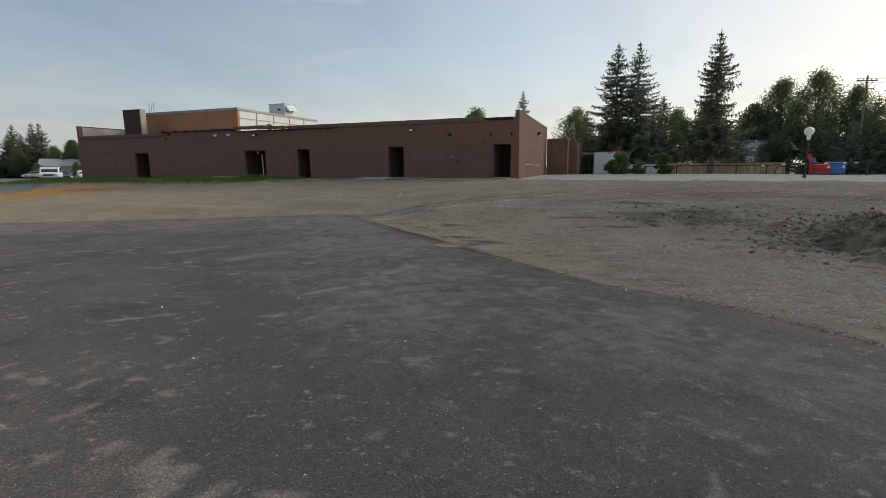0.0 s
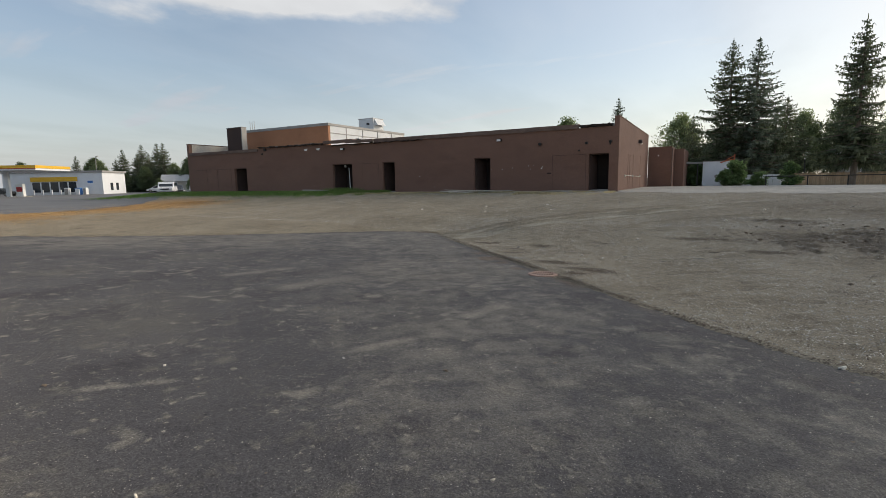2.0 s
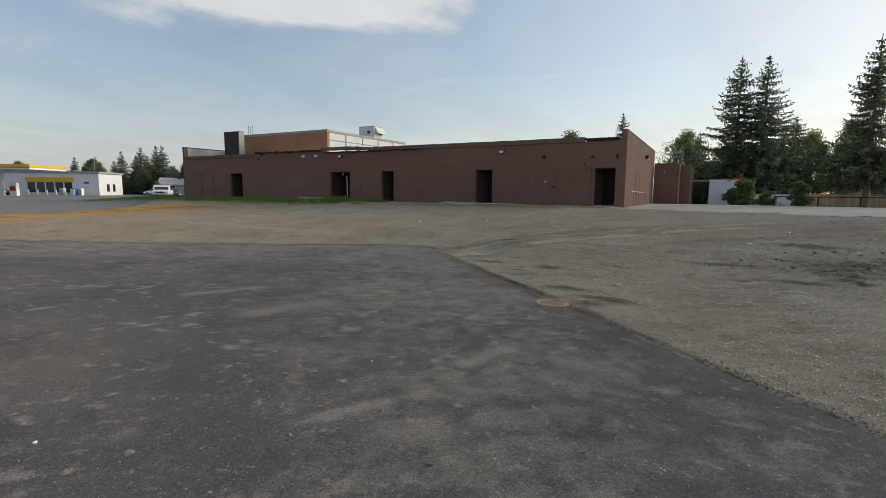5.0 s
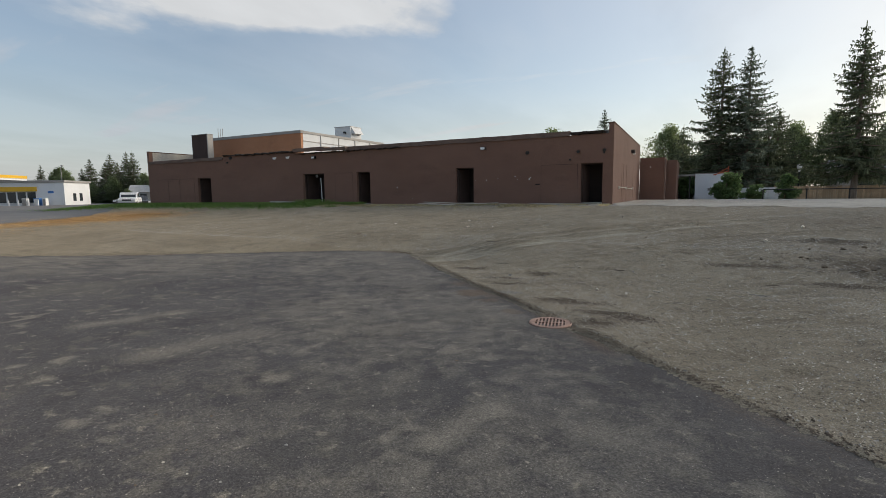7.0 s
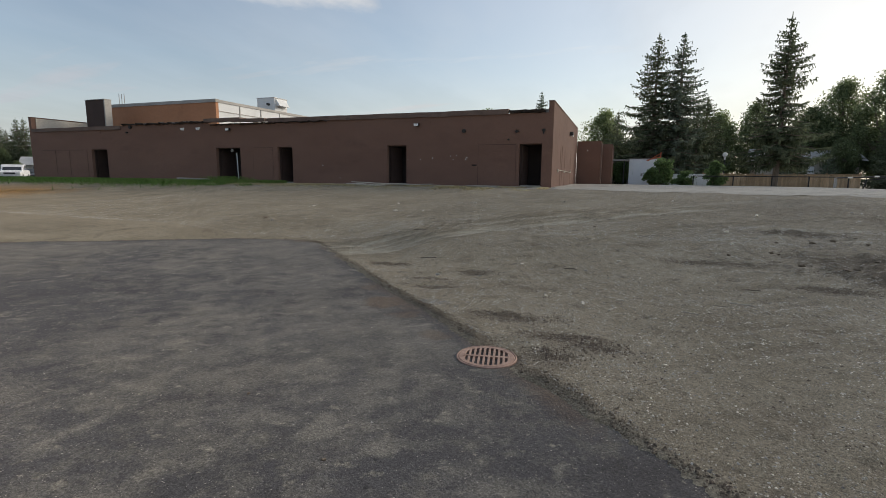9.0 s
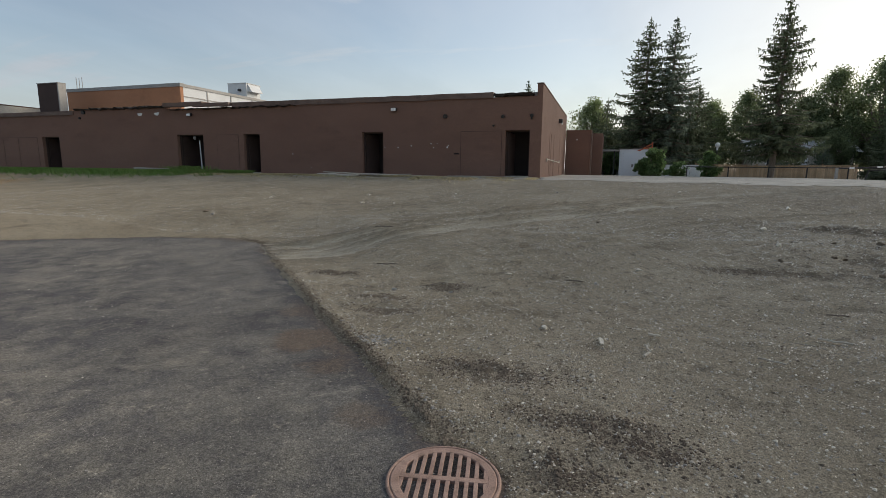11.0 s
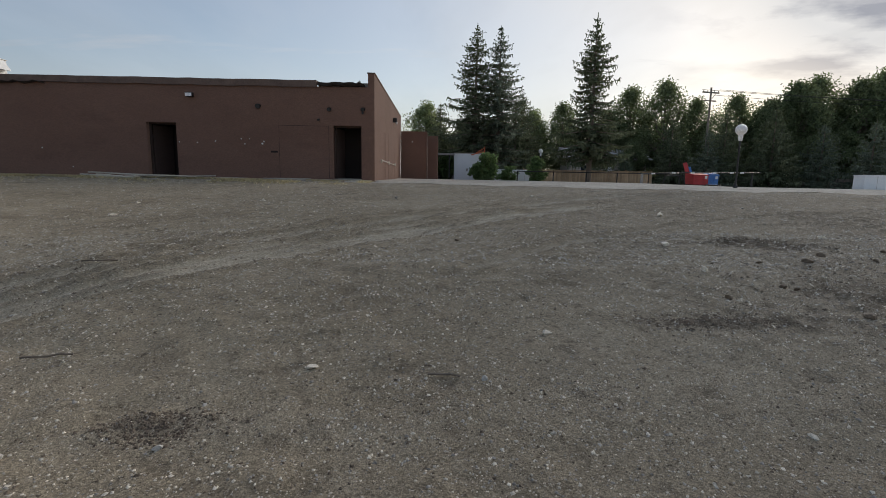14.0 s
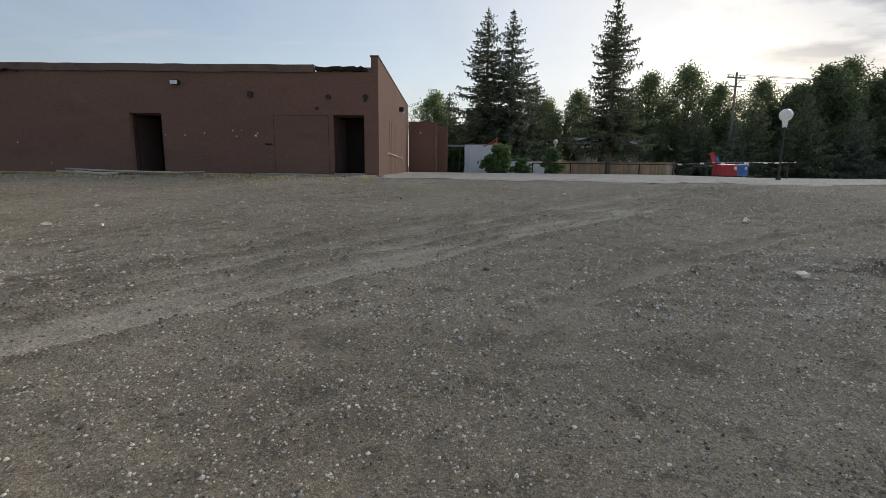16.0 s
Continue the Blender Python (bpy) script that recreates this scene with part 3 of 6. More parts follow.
def terrain(x, y):
    x, y = np.asarray(x, float), np.asarray(y, float)
    z = lie(x, y)
    d = edge_distance(x, y) + 0.05 * wave(x, y, 0.5, 3) + 0.04 * wave(x, y, 0.17, 4)
    z = np.where(d < 2.5, z + (asphalt_z(y) - z) * (1 - smooth(d, 0, 2.5)) * (np.abs(x) < 25), z)
    z = np.where(d < 0, asphalt_z(y) - 0.09 * smooth(-d, 0, 0.12) + 0.012, z + (0.016 + 0.022 * smooth(y, 9.0, 10.5) * (1 - smooth(y, 13.5, 15.5))) * smooth(d, 0.0, 0.09))
    out = smooth(d, 0.0, 0.4)
    near = (1 - smooth(np.abs(x + 2), 16, 26)) * (1 - smooth(np.abs(y - 13), 18, 26))
    z = z + out * near * (0.014 * wave(x, y, 1.7, 11) + 0.007 * wave(x, y, 0.6, 12) + 0.008 * wave(x, y, 0.25, 13) + 0.011 * wave(x, y, 0.12, 14))
    z = z + out * 0.05 * wave(x, y, 9, 17) * smooth(y, 16, 22) * (1 - smooth(y, 26, 31)) * (1 - smooth(np.abs(x), 20, 30))
    for run in RUTS:
        r = along(x, y, run)
        z = z + out * smooth(y, 13.8, 15.4) * (-0.036 * np.exp(-(r / 0.10) ** 2) + 0.026 * np.exp(-((r - 0.18) / 0.06) ** 2))
    z = z - out * near * 0.026 * dragged(x, y)
    lumps = turned(x, y) * out * near
    z = z + lumps * (0.035 * np.abs(wave(x, y, 0.30, 21)) + 0.030 * wave(x, y, 0.13, 22) + 0.02 * wave(x, y, 0.07, 23))
    hole = np.hypot(x + 2.977, y - 10.69)
    z = np.where(hole < 0.60, np.minimum(z, asphalt_z(y) - 0.05 + 0.058 * smooth(hole, 0.26, 0.31) + 0.03 * smooth(hole, 0.40, 0.60)), z)
    heap = 1 - smooth(np.hypot((x - 8.6) / 4.0, (y - 13.0) / 3.8), 0.7, 1.0)
    z = z + heap * (0.13 * wave(x, y, 0.5, 24) + 0.09 * wave(x, y, 0.25, 25) + 0.05 * wave(x, y, 0.12, 26))
    return z


def ground_at(x, y):
    return float(terrain(np.array([x]), np.array([y]))[0])


def steps(lo, a, b, hi, fine, grow):
    mid = list(np.arange(a, b + 1e-6, fine))
    up, v, s = [], b, fine
    while v < hi:
        s *= grow
        v += s
        up.append(min(v, hi))
    down, v, s = [], a, fine
    while v > lo:
        s *= grow
        v -= s
        down.append(max(v, lo))
    return np.array(down[::-1] + mid + up)


def sheet(name, xs, ys, height, mat):
    gx, gy = np.meshgrid(xs, ys)
    gz = height(gx, gy)
    verts = np.stack([gx.ravel(), gy.ravel(), gz.ravel()], 1)
    w = len(xs)
    i, j = np.meshgrid(np.arange(w - 1), np.arange(len(ys) - 1))
    a = (j * w + i).ravel()
    faces = np.stack([a, a + 1, a + 1 + w, a + w], 1)
    ob = raw(name, verts, faces, mat)
    for p in ob.data.polygons:
        p.use_smooth = True
    return ob


gx_, gy_ = steps(-2500, -7.5, 10.5, 2500, 0.055, 1.07), steps(-2500, 1.6, 21.5, 3000, 0.055, 1.07)
ground = sheet("ground", gx_, gy_, terrain, "dirt")
gx_, gy_ = np.meshgrid(gx_, gy_)
for layer, values in (("worn", worn(gx_, gy_)), ("turned", turned(gx_, gy_)), ("strawy", strawy(gx_, gy_)), ("grassy", grassy(gx_, gy_))):
    ground.data.attributes.new(layer, "FLOAT", "POINT").data.foreach_set("value", np.clip(values, 0, 1).astype(np.float32).ravel())
tagged(ground, "grey-brown packed bare dirt strewn with small stones", "ground", kind="structure")

# smears of dust on the asphalt: both ends, half width, amount
SMEARS = [(-4.39, 3.34, -3.80, 3.95, 0.05, 0.8), (-3.19, 5.06, -2.87, 5.76, 0.09, 0.9), (-2.76, 7.02, -2.58, 7.72, 0.15, 0.9), (-0.09, 5.54, 2.40, 3.10, 0.10, 0.5), (0.40, 5.50, 3.00, 2.90, 0.07, 0.35),
          (-6.35, 7.30, -6.15, 8.50, 0.28, 0.6), (-8.40, 7.70, -8.00, 8.80, 0.22, 0.6), (-4.25, 11.12, -3.90, 11.44, 0.05, 0.9), (-1.10, 5.30, -0.98, 5.40, 0.08, 0.8), (-0.62, 5.16, -0.48, 5.24, 0.08, 0.7)]
SPOTS = [(-2.57, 2.73, 0.04), (-0.48, 2.09, 0.05), (-1.88, 1.46, 0.07), (-2.55, 1.62, 0.06), (-4.63, 7.42, 0.11), (-1.26, 7.55, 0.10), (-1.99, 8.16, 0.13), (-3.84, 5.65, 0.07), (-0.92, 7.30, 0.12), (-5.45, 11.38, 0.10), (-4.47, 10.97, 0.09)]
SOILED = [(-4.80, 12.20, 0.42, 0.9), (-3.70, 11.15, 0.20, 0.6), (-4.30, 11.75, 0.30, 0.7), (-5.45, 12.95, 0.25, 0.6)]


def dusty(x, y):
    """Where pale dust lies on the asphalt."""
    stray = 0.06 * wave(x, y, 0.35, 61) + 0.04 * wave(x, y, 0.12, 62)
    w = np.zeros(np.shape(x))
    for ax, ay, bx, by, half, amount in SMEARS:
        t = np.clip(((x - ax) * (bx - ax) + (y - ay) * (by - ay)) / ((bx - ax) ** 2 + (by - ay) ** 2), 0, 1)
        r = np.hypot(x - ax - t * (bx - ax), y - ay - t * (by - ay)) + stray
        w = np.maximum(w, amount * np.exp(-np.clip(r / half, 0, 9) ** 2))
    for cx, cy, r in SPOTS:
        w = np.maximum(w, 0.85 * np.exp(-(np.clip(np.hypot(x - cx, y - cy) + stray, 0, 9) / r) ** 2))
    d = -edge_distance(x, y)
    band = smooth(d, 0.1, 0.8) * (1 - smooth(d, 2.5, 6.0)) * smooth(y, 1.0, 5.0)
    w = np.maximum(w, band * np.clip(0.32 + 0.22 * wave(x, y, 1.1, 63) + 0.22 * wave(x, y, 0.3, 64) + 0.30 * wave(x, y, 0.13, 81), 0, 0.8))
    w = np.maximum(w, smooth(y, 9.0, 11.0) * smooth(d, 0.0, 0.3) * (1 - smooth(d, 1.2, 2.6)) * np.clip(0.36 + 0.20 * wave(x, y, 0.7, 78) + 0.28 * wave(x, y, 0.17, 79), 0, 0.75))
    w = np.maximum(w, (1 - smooth(np.hypot(x + 9.3, (y - 15.8) * 1.4), 0.8, 3.2)) * np.clip(0.42 + 0.25 * wave(x, y, 0.4, 80), 0, 0.8))
    spots = smooth(wave(x, y, 0.14, 65) + 0.45 * wave(x, y, 0.7, 66), 0.70, 1.05)
    return np.maximum(w, 0.75 * spots)


def soiled(x, y):
    """Where brown soil has been carried on to the asphalt."""
    w = np.zeros(np.shape(x))
    for cx, cy, r, amount in SOILED:
        w = np.maximum(w, amount * (1 - smooth(np.hypot(x - cx, y - cy) / r + 0.45 * wave(x, y, 0.3, 67) + 0.25 * wave(x, y, 0.1, 68), 0.35, 1.0)))
    rim = -edge_distance(x, y) + 0.12 * wave(x, y, 0.5, 69)
    return np.maximum(w, np.exp(-np.clip(rim / 0.16, 0, 9) ** 2) * np.clip(0.45 + 0.6 * wave(x, y, 0.8, 70), 0, 1))


def pavement_sheet():
    """The asphalt, fine where the walk passes; its rim runs on a little under the dirt."""
    xs, ys = steps(-90, -11.0, 4.5, 60, 0.05, 1.06), steps(-60, 0.4, 14.5, 17.4, 0.05, 1.06)
    gx, gy = np.meshgrid(xs, ys)
    gz = asphalt_z(gy) + 0.004 * wave(gx, gy, 1.9, 71) + 0.002 * wave(gx, gy, 0.5, 72)
    w = len(xs)
    i, j = np.meshgrid(np.arange(w - 1), np.arange(len(ys) - 1))
    a = (j * w + i).ravel()
    faces = np.stack([a, a + 1, a + 1 + w, a + w], 1)
    reach = edge_distance(gx, gy).ravel()
    faces = faces[reach[faces].min(1) < 0.16]
    used, faces = np.unique(faces, return_inverse=True)
    faces = faces.reshape(-1, 4)
    gx, gy, gz = gx.ravel()[used], gy.ravel()[used], gz.ravel()[used]
    ob = raw("pavement", np.stack([gx, gy, gz], 1), faces, "asphalt")
    ob.data.polygons.foreach_set("use_smooth", np.ones(len(faces), bool))
    for layer, values in (("dusty", dusty(gx, gy)), ("soiled", soiled(gx, gy))):
        ob.data.attributes.new(layer, "FLOAT", "POINT").data.foreach_set("value", np.clip(values, 0, 1).astype(np.float32))
    return ob


asphalt = tagged(pavement_sheet(), "fresh dark asphalt with dusty pale patches", "pavement", kind="structure")

# the car park and street beyond the straw
def lot_sheet():
    ys = np.concatenate([np.arange(-60, 40, 1.5), np.arange(40, 200, 8)])
    right = np.interp(ys, [-60, 0, 9, 16.8, 21.4, 28.8, 33, 45, 200], [-64, -42, -35, -34.5, -38, -46, -52.5, -54, -60]) + 0.35 * np.sin(ys * 1.9)
    reach = np.array([0, 0.6, 1.5, 3, 6, 10, 16, 25, 40, 60, 90, 140, 240])
    gx, gy = right[:, None] - reach[None], np.repeat(ys[:, None], len(reach), 1)
    gz = terrain(gx, gy) + 0.03
    n = len(reach)
    faces = [(j * n + i, (j + 1) * n + i, (j + 1) * n + i + 1, j * n + i + 1) for j in range(len(ys) - 1) for i in range(n - 1)]
    return raw("road", np.stack([gx.ravel(), gy.ravel(), gz.ravel()], 1), faces, "lot")


tagged(lot_sheet(), "worn pale grey asphalt of a car park and street", "road", kind="structure")


# the pale gravel of the yard and along the building
def yard_sheet():
    xs = np.concatenate([np.arange(-6.5, 40, 0.5), np.arange(40, 90, 4)])
    low = np.interp(xs, [-6.5, -4.5, 0, 8, 20, 40, 90], [33.6, 32.0, 30.6, 29.8, 28.5, 27.0, 24.0]) + 0.5 * np.sin(xs * 1.3) + 0.25 * np.sin(xs * 4.1)
    v = np.concatenate([np.linspace(0, 1, 30) ** 1.4])
    gx = np.repeat(xs[:, None], len(v), 1)
    gy = low[:, None] + v[None] * (64 - low[:, None])
    gz = terrain(gx, gy) + 0.012
    n = len(v)
    faces = [(j * n + i, (j + 1) * n + i, (j + 1) * n + i + 1, j * n + i + 1) for j in range(len(xs) - 1) for i in range(n - 1)]
    return raw("yard", np.stack([gx.ravel(), gy.ravel(), gz.ravel()], 1), faces, "gravel")


tagged(yard_sheet(), "pale worn gravel yard beside the building", "yard", kind="structure")

# ---- the brown building ----
FY, X0, X1, BASE = 33.99, -49.4, -5.64, 0.60
DOORS = [(-42.07, -40.28), (-29.26, -27.10), (-23.96, -22.74), (-15.72, -14.41), (-7.49, -6.22)]
HEAD, SILL, TOP = 3.21, 0.85, 4.86
building = thing("brown_building", "low brown stucco building with torn roof edge, closed down", "building", (0, 0, 0))
bm = bmesh.new()
edges_x = [X0] + [v for d in DOORS for v in d] + [X1]
for a, b in zip(edges_x[0::2], edges_x[1::2]):
    box(a, b, FY, FY + 0.35, BASE, TOP, bm=bm)
for a, b in DOORS:
    box(a, b, FY, FY + 0.35, HEAD, TOP, bm=bm)
    box(a, b, FY, FY + 0.35, BASE, SILL, bm=bm)
bmesh.ops.remove_doubles(bm, verts=bm.verts, dist=0.001)
part("front_wall", bm, "stucco", building)
part("side_wall", prism([(FY + 0.353, BASE), (48.2, BASE), (48.2, 5.24), (FY + 0.353, 5.44)], "x", X1 - 0.28, X1), "stucco", building)
part("side_wall", box(X1 - 0.28, X1, FY, FY + 0.35, TOP + 0.003, 5.44), "stucco", building)
part("side_wall", box(X0, X0 + 0.3, FY + 0.353, 48.2, BASE, 5.93), "stucco", building)
part("side_wall", box(X0, X0 + 0.3, FY, FY + 0.35, TOP + 0.003, 5.93), "stucco", building)
part("parapet_lining", box(X0 + 0.302, X0 + 0.34, FY + 0.36, 48.0, 4.7, 5.88), "cream", building, "pale cream inner face of the parapet")
part("rear_wall", box(X0 + 0.3, X1 - 0.28, 47.9, 48.2, BASE, TOP), "stucco", building)
part("roof", box(X0 + 0.3, X1 - 0.28, FY + 0.36, 47.9, 4.45, 4.60), "roof", building)
part("coping", prism([(FY - 0.03, 5.443), (48.23, 5.243), (48.23, 5.28), (FY - 0.03, 5.485)], "x", X1 - 0.31, X1 + 0.03), "fascia", building)
part("coping", box(X0 - 0.03, X0 + 0.36, FY - 0.03, 48.25, 5.932, 5.97), "fascia", building)


def fascia(x0, x1, z0, z1, proud=0.09):
    bm = bmesh.new()
    k = max(2, int((x1 - x0) / 0.6))
    rnd = random.Random(int(x0 * 10))
    cols = []
    for i in range(k + 1):
        x = x0 + (x1 - x0) * i / k
        sag = rnd.uniform(-0.02, 0.02)
        cols.append([bm.verts.new(v) for v in ((x, FY - proud, z0 + sag), (x, FY - proud - 0.02, z1 + sag * 0.5), (x, FY + 0.34, z1 + 0.02 + sag * 0.5), (x, FY - 0.012, z0 + sag))])
    for a, b in zip(cols, cols[1:]):
        for i in range(4):
            bm.faces.new((a[i], b[i], b[(i + 1) % 4], a[(i + 1) % 4]))
    bm.faces.new(cols[0]), bm.faces.new(cols[-1])
    bmesh.ops.recalc_face_normals(bm, faces=bm.faces)
    return part("fascia", bm, "fascia", building)


fascia(-24.6, -8.15, 4.82, 5.10)
fascia(-49.05, -38.5, 4.70, 4.97)
for a, b, z0, z1 in ((-27.5, -24.65, 4.90, 5.10), (-29.9, -26.7, 4.96, 5.20)):
    fascia(a, b, z0, z1, 0.35)


def torn_edge(x0, x1, z, height, seed):
    rnd = random.Random(seed)
    bm = bmesh.new()
    x, prev = x0, None
    while x < x1:
        zz, hh = z + rnd.uniform(-0.05, 0.05), height * rnd.uniform(0.5, 1.2)
        col = [bm.verts.new(v) for v in ((x, FY - 0.05 - rnd.uniform(0, 0.12), zz - hh / 2), (x, FY - 0.10 - rnd.uniform(0, 0.2), zz + hh * 0.3), (x, FY + 0.2, zz + hh / 2), (x, FY + 0.2, zz - hh / 2))]
        if prev:
            for i in range(4):
                bm.faces.new((prev[i], col[i], col[(i + 1) % 4], prev[(i + 1) % 4]))
        else:
            bm.faces.new(col)
        prev = col
        x += rnd.uniform(0.12, 0.35)
    bm.faces.new(prev)
    bmesh.ops.recalc_face_normals(bm, faces=bm.faces)
    return part("torn_edge", bm, "tear", building, "torn black roofing felt along the roof edge")


torn_edge(-38.2, -29.6, 5.02, 0.15, 5)
torn_edge(-29.6, -19.8, 4.80, 0.07, 7)
torn_edge(-8.1, -5.95, 4.96, 0.17, 6)
part("roof_edge", box(-8.1, -5.95, FY + 0.21, FY + 0.34, TOP + 0.002, 5.07), "concrete", building, "pale broken roof edge")
part("upstand", box(-38.45, -30.0, FY + 0.01, FY + 0.33, TOP + 0.002, 4.98), "stucco", building)


def doorway(a, b, ajar, seed):
    """A deep doorway, the shade inside put into its lining colour, with its reveal, step and an inner door."""
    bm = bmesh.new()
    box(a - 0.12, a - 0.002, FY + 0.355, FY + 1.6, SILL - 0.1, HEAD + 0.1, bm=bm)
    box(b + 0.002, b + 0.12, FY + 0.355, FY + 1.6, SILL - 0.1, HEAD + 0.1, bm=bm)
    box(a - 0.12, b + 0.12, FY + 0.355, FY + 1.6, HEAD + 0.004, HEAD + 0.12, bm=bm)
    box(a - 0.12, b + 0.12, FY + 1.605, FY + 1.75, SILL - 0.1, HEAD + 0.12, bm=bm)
    lining = part("doorway_lining", bm, "dark", building, "doorway lining coloured near-black for the shade inside")
    part("threshold", box(a + 0.01, b - 0.01, FY - 0.10, FY + 1.6, SILL - 0.12, SILL + 0.03, 0.015), "concrete", building, "worn pale concrete threshold")
    bm = bmesh.new()
    box(a + 0.002, a + 0.06, FY + 0.22, FY + 0.34, SILL + 0.03, HEAD - 0.004, bm=bm)
    box(b - 0.06, b - 0.002, FY + 0.22, FY + 0.34, SILL + 0.03, HEAD - 0.004, bm=bm)
    box(a + 0.06, b - 0.06, FY + 0.22, FY + 0.34, HEAD - 0.07, HEAD - 0.004, bm=bm)
    part("door_frame", bm, "door", building)
    w = b - a - 0.14
    leaf = part("door_leaf", box(0, w, -0.025, 0.025, 0, HEAD - SILL - 0.14, 0.006), "door", building, "dark brown steel door")
    leaf.matrix_basis = pose(a + 0.07, FY + 0.31 if ajar < 60 else FY + 0.38, SILL + 0.05, 0, 0, ajar)
    return leaf


for (a, b), ajar in zip(DOORS, (84, 86, 85, 78, 82)):
    doorway(a, b, ajar, 1)
part("pipe", tube((-27.52, FY + 0.18, SILL), (-27.59, FY + 0.18, 2.85), 0.035), "white", building, "white upright plastic pipe in the doorway")
part("round_lamp", ball((-28.05, FY + 0.25, 3.02), 0.12, 12, 8, (1, 0.5, 1)), "greyband", building, "dusty round lamp above the door")


def panel(x0, x1, z0, z1):
    part("infill_panel", box(x0, x1, FY - 0.018, FY - 0.001, z0, z1, 0.006), "stucco", building)
    bm = bmesh.new()
    box(x0 - 0.020, x0 - 0.005, FY - 0.006, FY - 0.001, z0, z1 + 0.03, bm=bm)
    box(x1 + 0.005, x1 + 0.020, FY - 0.006, FY - 0.001, z0, z1 + 0.03, bm=bm)
    box(x0 - 0.005, x1 + 0.005, FY - 0.006, FY - 0.001, z1 + 0.005, z1 + 0.022, bm=bm)
    part("panel_joint", bm, "door", building, "dark joint round a filled opening")


for x0, x1 in ((-9.86, -7.68), (-26.0, -24.35), (-48.0, -46.4), (-46.2, -44.7), (-44.5, -42.6)):
    panel(x0, x1, 0.88, 3.16)


def flood_lamp(x, z, bracket="greyband"):
    lamp = part("wall_lamp", box(x - 0.15, x + 0.15, FY - 0.24, FY - 0.05, z - 0.10, z + 0.08, 0.02), "black", building, "dark wall flood lamp with a pale lens")
    part("bracket", box(x - 0.06, x + 0.06, FY - 0.05, FY - 0.001, z - 0.06, z + 0.10, 0.01), "black", lamp)
    part("lens", box(x - 0.14, x + 0.14, FY - 0.262, FY - 0.243, z - 0.09, z + 0.05, 0.003), "globe", lamp)


flood_lamp(-13.67, 4.40)
flood_lamp(-27.95, 4.46)


def stub(x, z, r, mat="black"):
    return part("pipe_stub", tube((x, FY - 0.12, z - 0.02), (x, FY - 0.001, z), r), mat, building, "short capped pipe end in the wall")


for x, z, r in ((-10.74, 3.98, 0.11), (-7.63, 3.90, 0.09), (-6.15, 3.92, 0.09), (-37.5, 4.85, 0.14), (-37.9, 4.45, 0.07), (-8.1, 3.45, 0.05)):
    stub(x, z, r)
part("pipe_drip", box(-6.20, -6.12, FY - 0.05, FY - 0.001, 3.72, 3.86, 0.01), "black", building)
for x in (-32.3, -30.83):
    part("hole_patch", prism([(x - 0.22, 4.64), (x - 0.14, 4.50), (x + 0.10, 4.47), (x + 0.20, 4.60), (x + 0.22, 4.68)], "y", FY - 0.02, FY - 0.001), "paper", building, "pale patch of torn stucco")
rnd = random.Random(31)
for x, z, s in ((-14.3, 2.37, 0.05), (-13.5, 2.36, 0.05), (-12.7, 2.44, 0.05), (-11.55, 2.55, 0.06), (-11.4, 2.33, 0.05), (-10.62, 2.36, 0.09), (-10.55, 2.46, 0.06), (-11.2, 2.57, 0.04), (-20.4, 2.0, 0.06), (-19.1, 1.2, 0.05), (-44.0, 1.95, 0.08), (-25.0, 1.1, 0.05)):
    s *= 0.62
    out = [(x + s * rnd.uniform(0.6, 1.2) * math.cos(k), z + s * rnd.uniform(0.5, 1.2) * math.sin(k)) for k in (0, 1.1, 2.3, 3.3, 4.4, 5.4)]
    part("chip_mark", prism(out, "y", FY - 0.006, FY - 0.001), "paper", building, "pale chipped spot in the paint")
# raised strip in the interior's near-black, painting the shade of a slot
part("wall_slot", box(-10.25, -9.95, FY - 0.02, FY - 0.001, 1.98, 2.06), "dark", building)
for x in range(-47, -6, 2):
    part("beam_patch", box(x - 0.12, x + 0.16, FY - 0.012, FY - 0.001, 4.36 + 0.05 * (x % 3), 4.62), "stucco", building)
# side wall fittings
for y in (37.6, 38.4, 39.9, 43.6):
    part("wall_joint", box(X1 + 0.001, X1 + 0.012, y, y + 0.05, 0.8, 3.3), "stucco", building)
conduit = part("conduit", tube((X1 + 0.05, 36.2, 1.80), (X1 + 0.05, 43.5, 1.70), 0.022), "cream", building, "pale conduit along the wall")
for y in (36.2, 39.6, 43.3):
    part("junction_box", box(X1 + 0.002, X1 + 0.08, y, y + 0.12, 1.66, 1.84, 0.01), "cream", conduit)
lamp = part("wall_lamp", box(X1 + 0.002, X1 + 0.25, 42.2, 42.5, 4.25, 4.5, 0.02), "black", building, "small dark wall lamp")
part("bulb", ball((X1 + 0.2, 42.35, 4.22), 0.08, 10, 6), "globe", lamp)
part("plinth", box(X0 + 0.1, X1 - 0.1, FY - 0.16, FY - 0.002, BASE, SILL - 0.02, 0.03), "concrete", building, "crumbling pale concrete footing")
part("plinth", box(X1 + 0.002, X1 + 0.2, FY + 0.1, 48.1, BASE, SILL - 0.02, 0.03), "concrete", building)

# the higher block on the roof
hall = thing("upper_hall", "orange-fronted upper storey with white panelled flank behind the brown building", "building", (0, 0, 0))
UY, UX0, UX1 = 40.53, -48.4, -35.5
UB = 54.5
part("front_wall", box(UX0, UX1, UY, UY + 0.3, 4.45, 7.52), "orange", hall, "orange painted front")
part("front_coping", box(UX0 - 0.05, UX1 + 0.06, UY - 0.06, UY + 0.36, 7.522, 7.80, 0.01), "greyband", hall)
part("side_wall", box(UX1 - 0.3, UX1, UY + 0.304, UB, 0.5, 7.52), "white", hall, "white panelled flank")
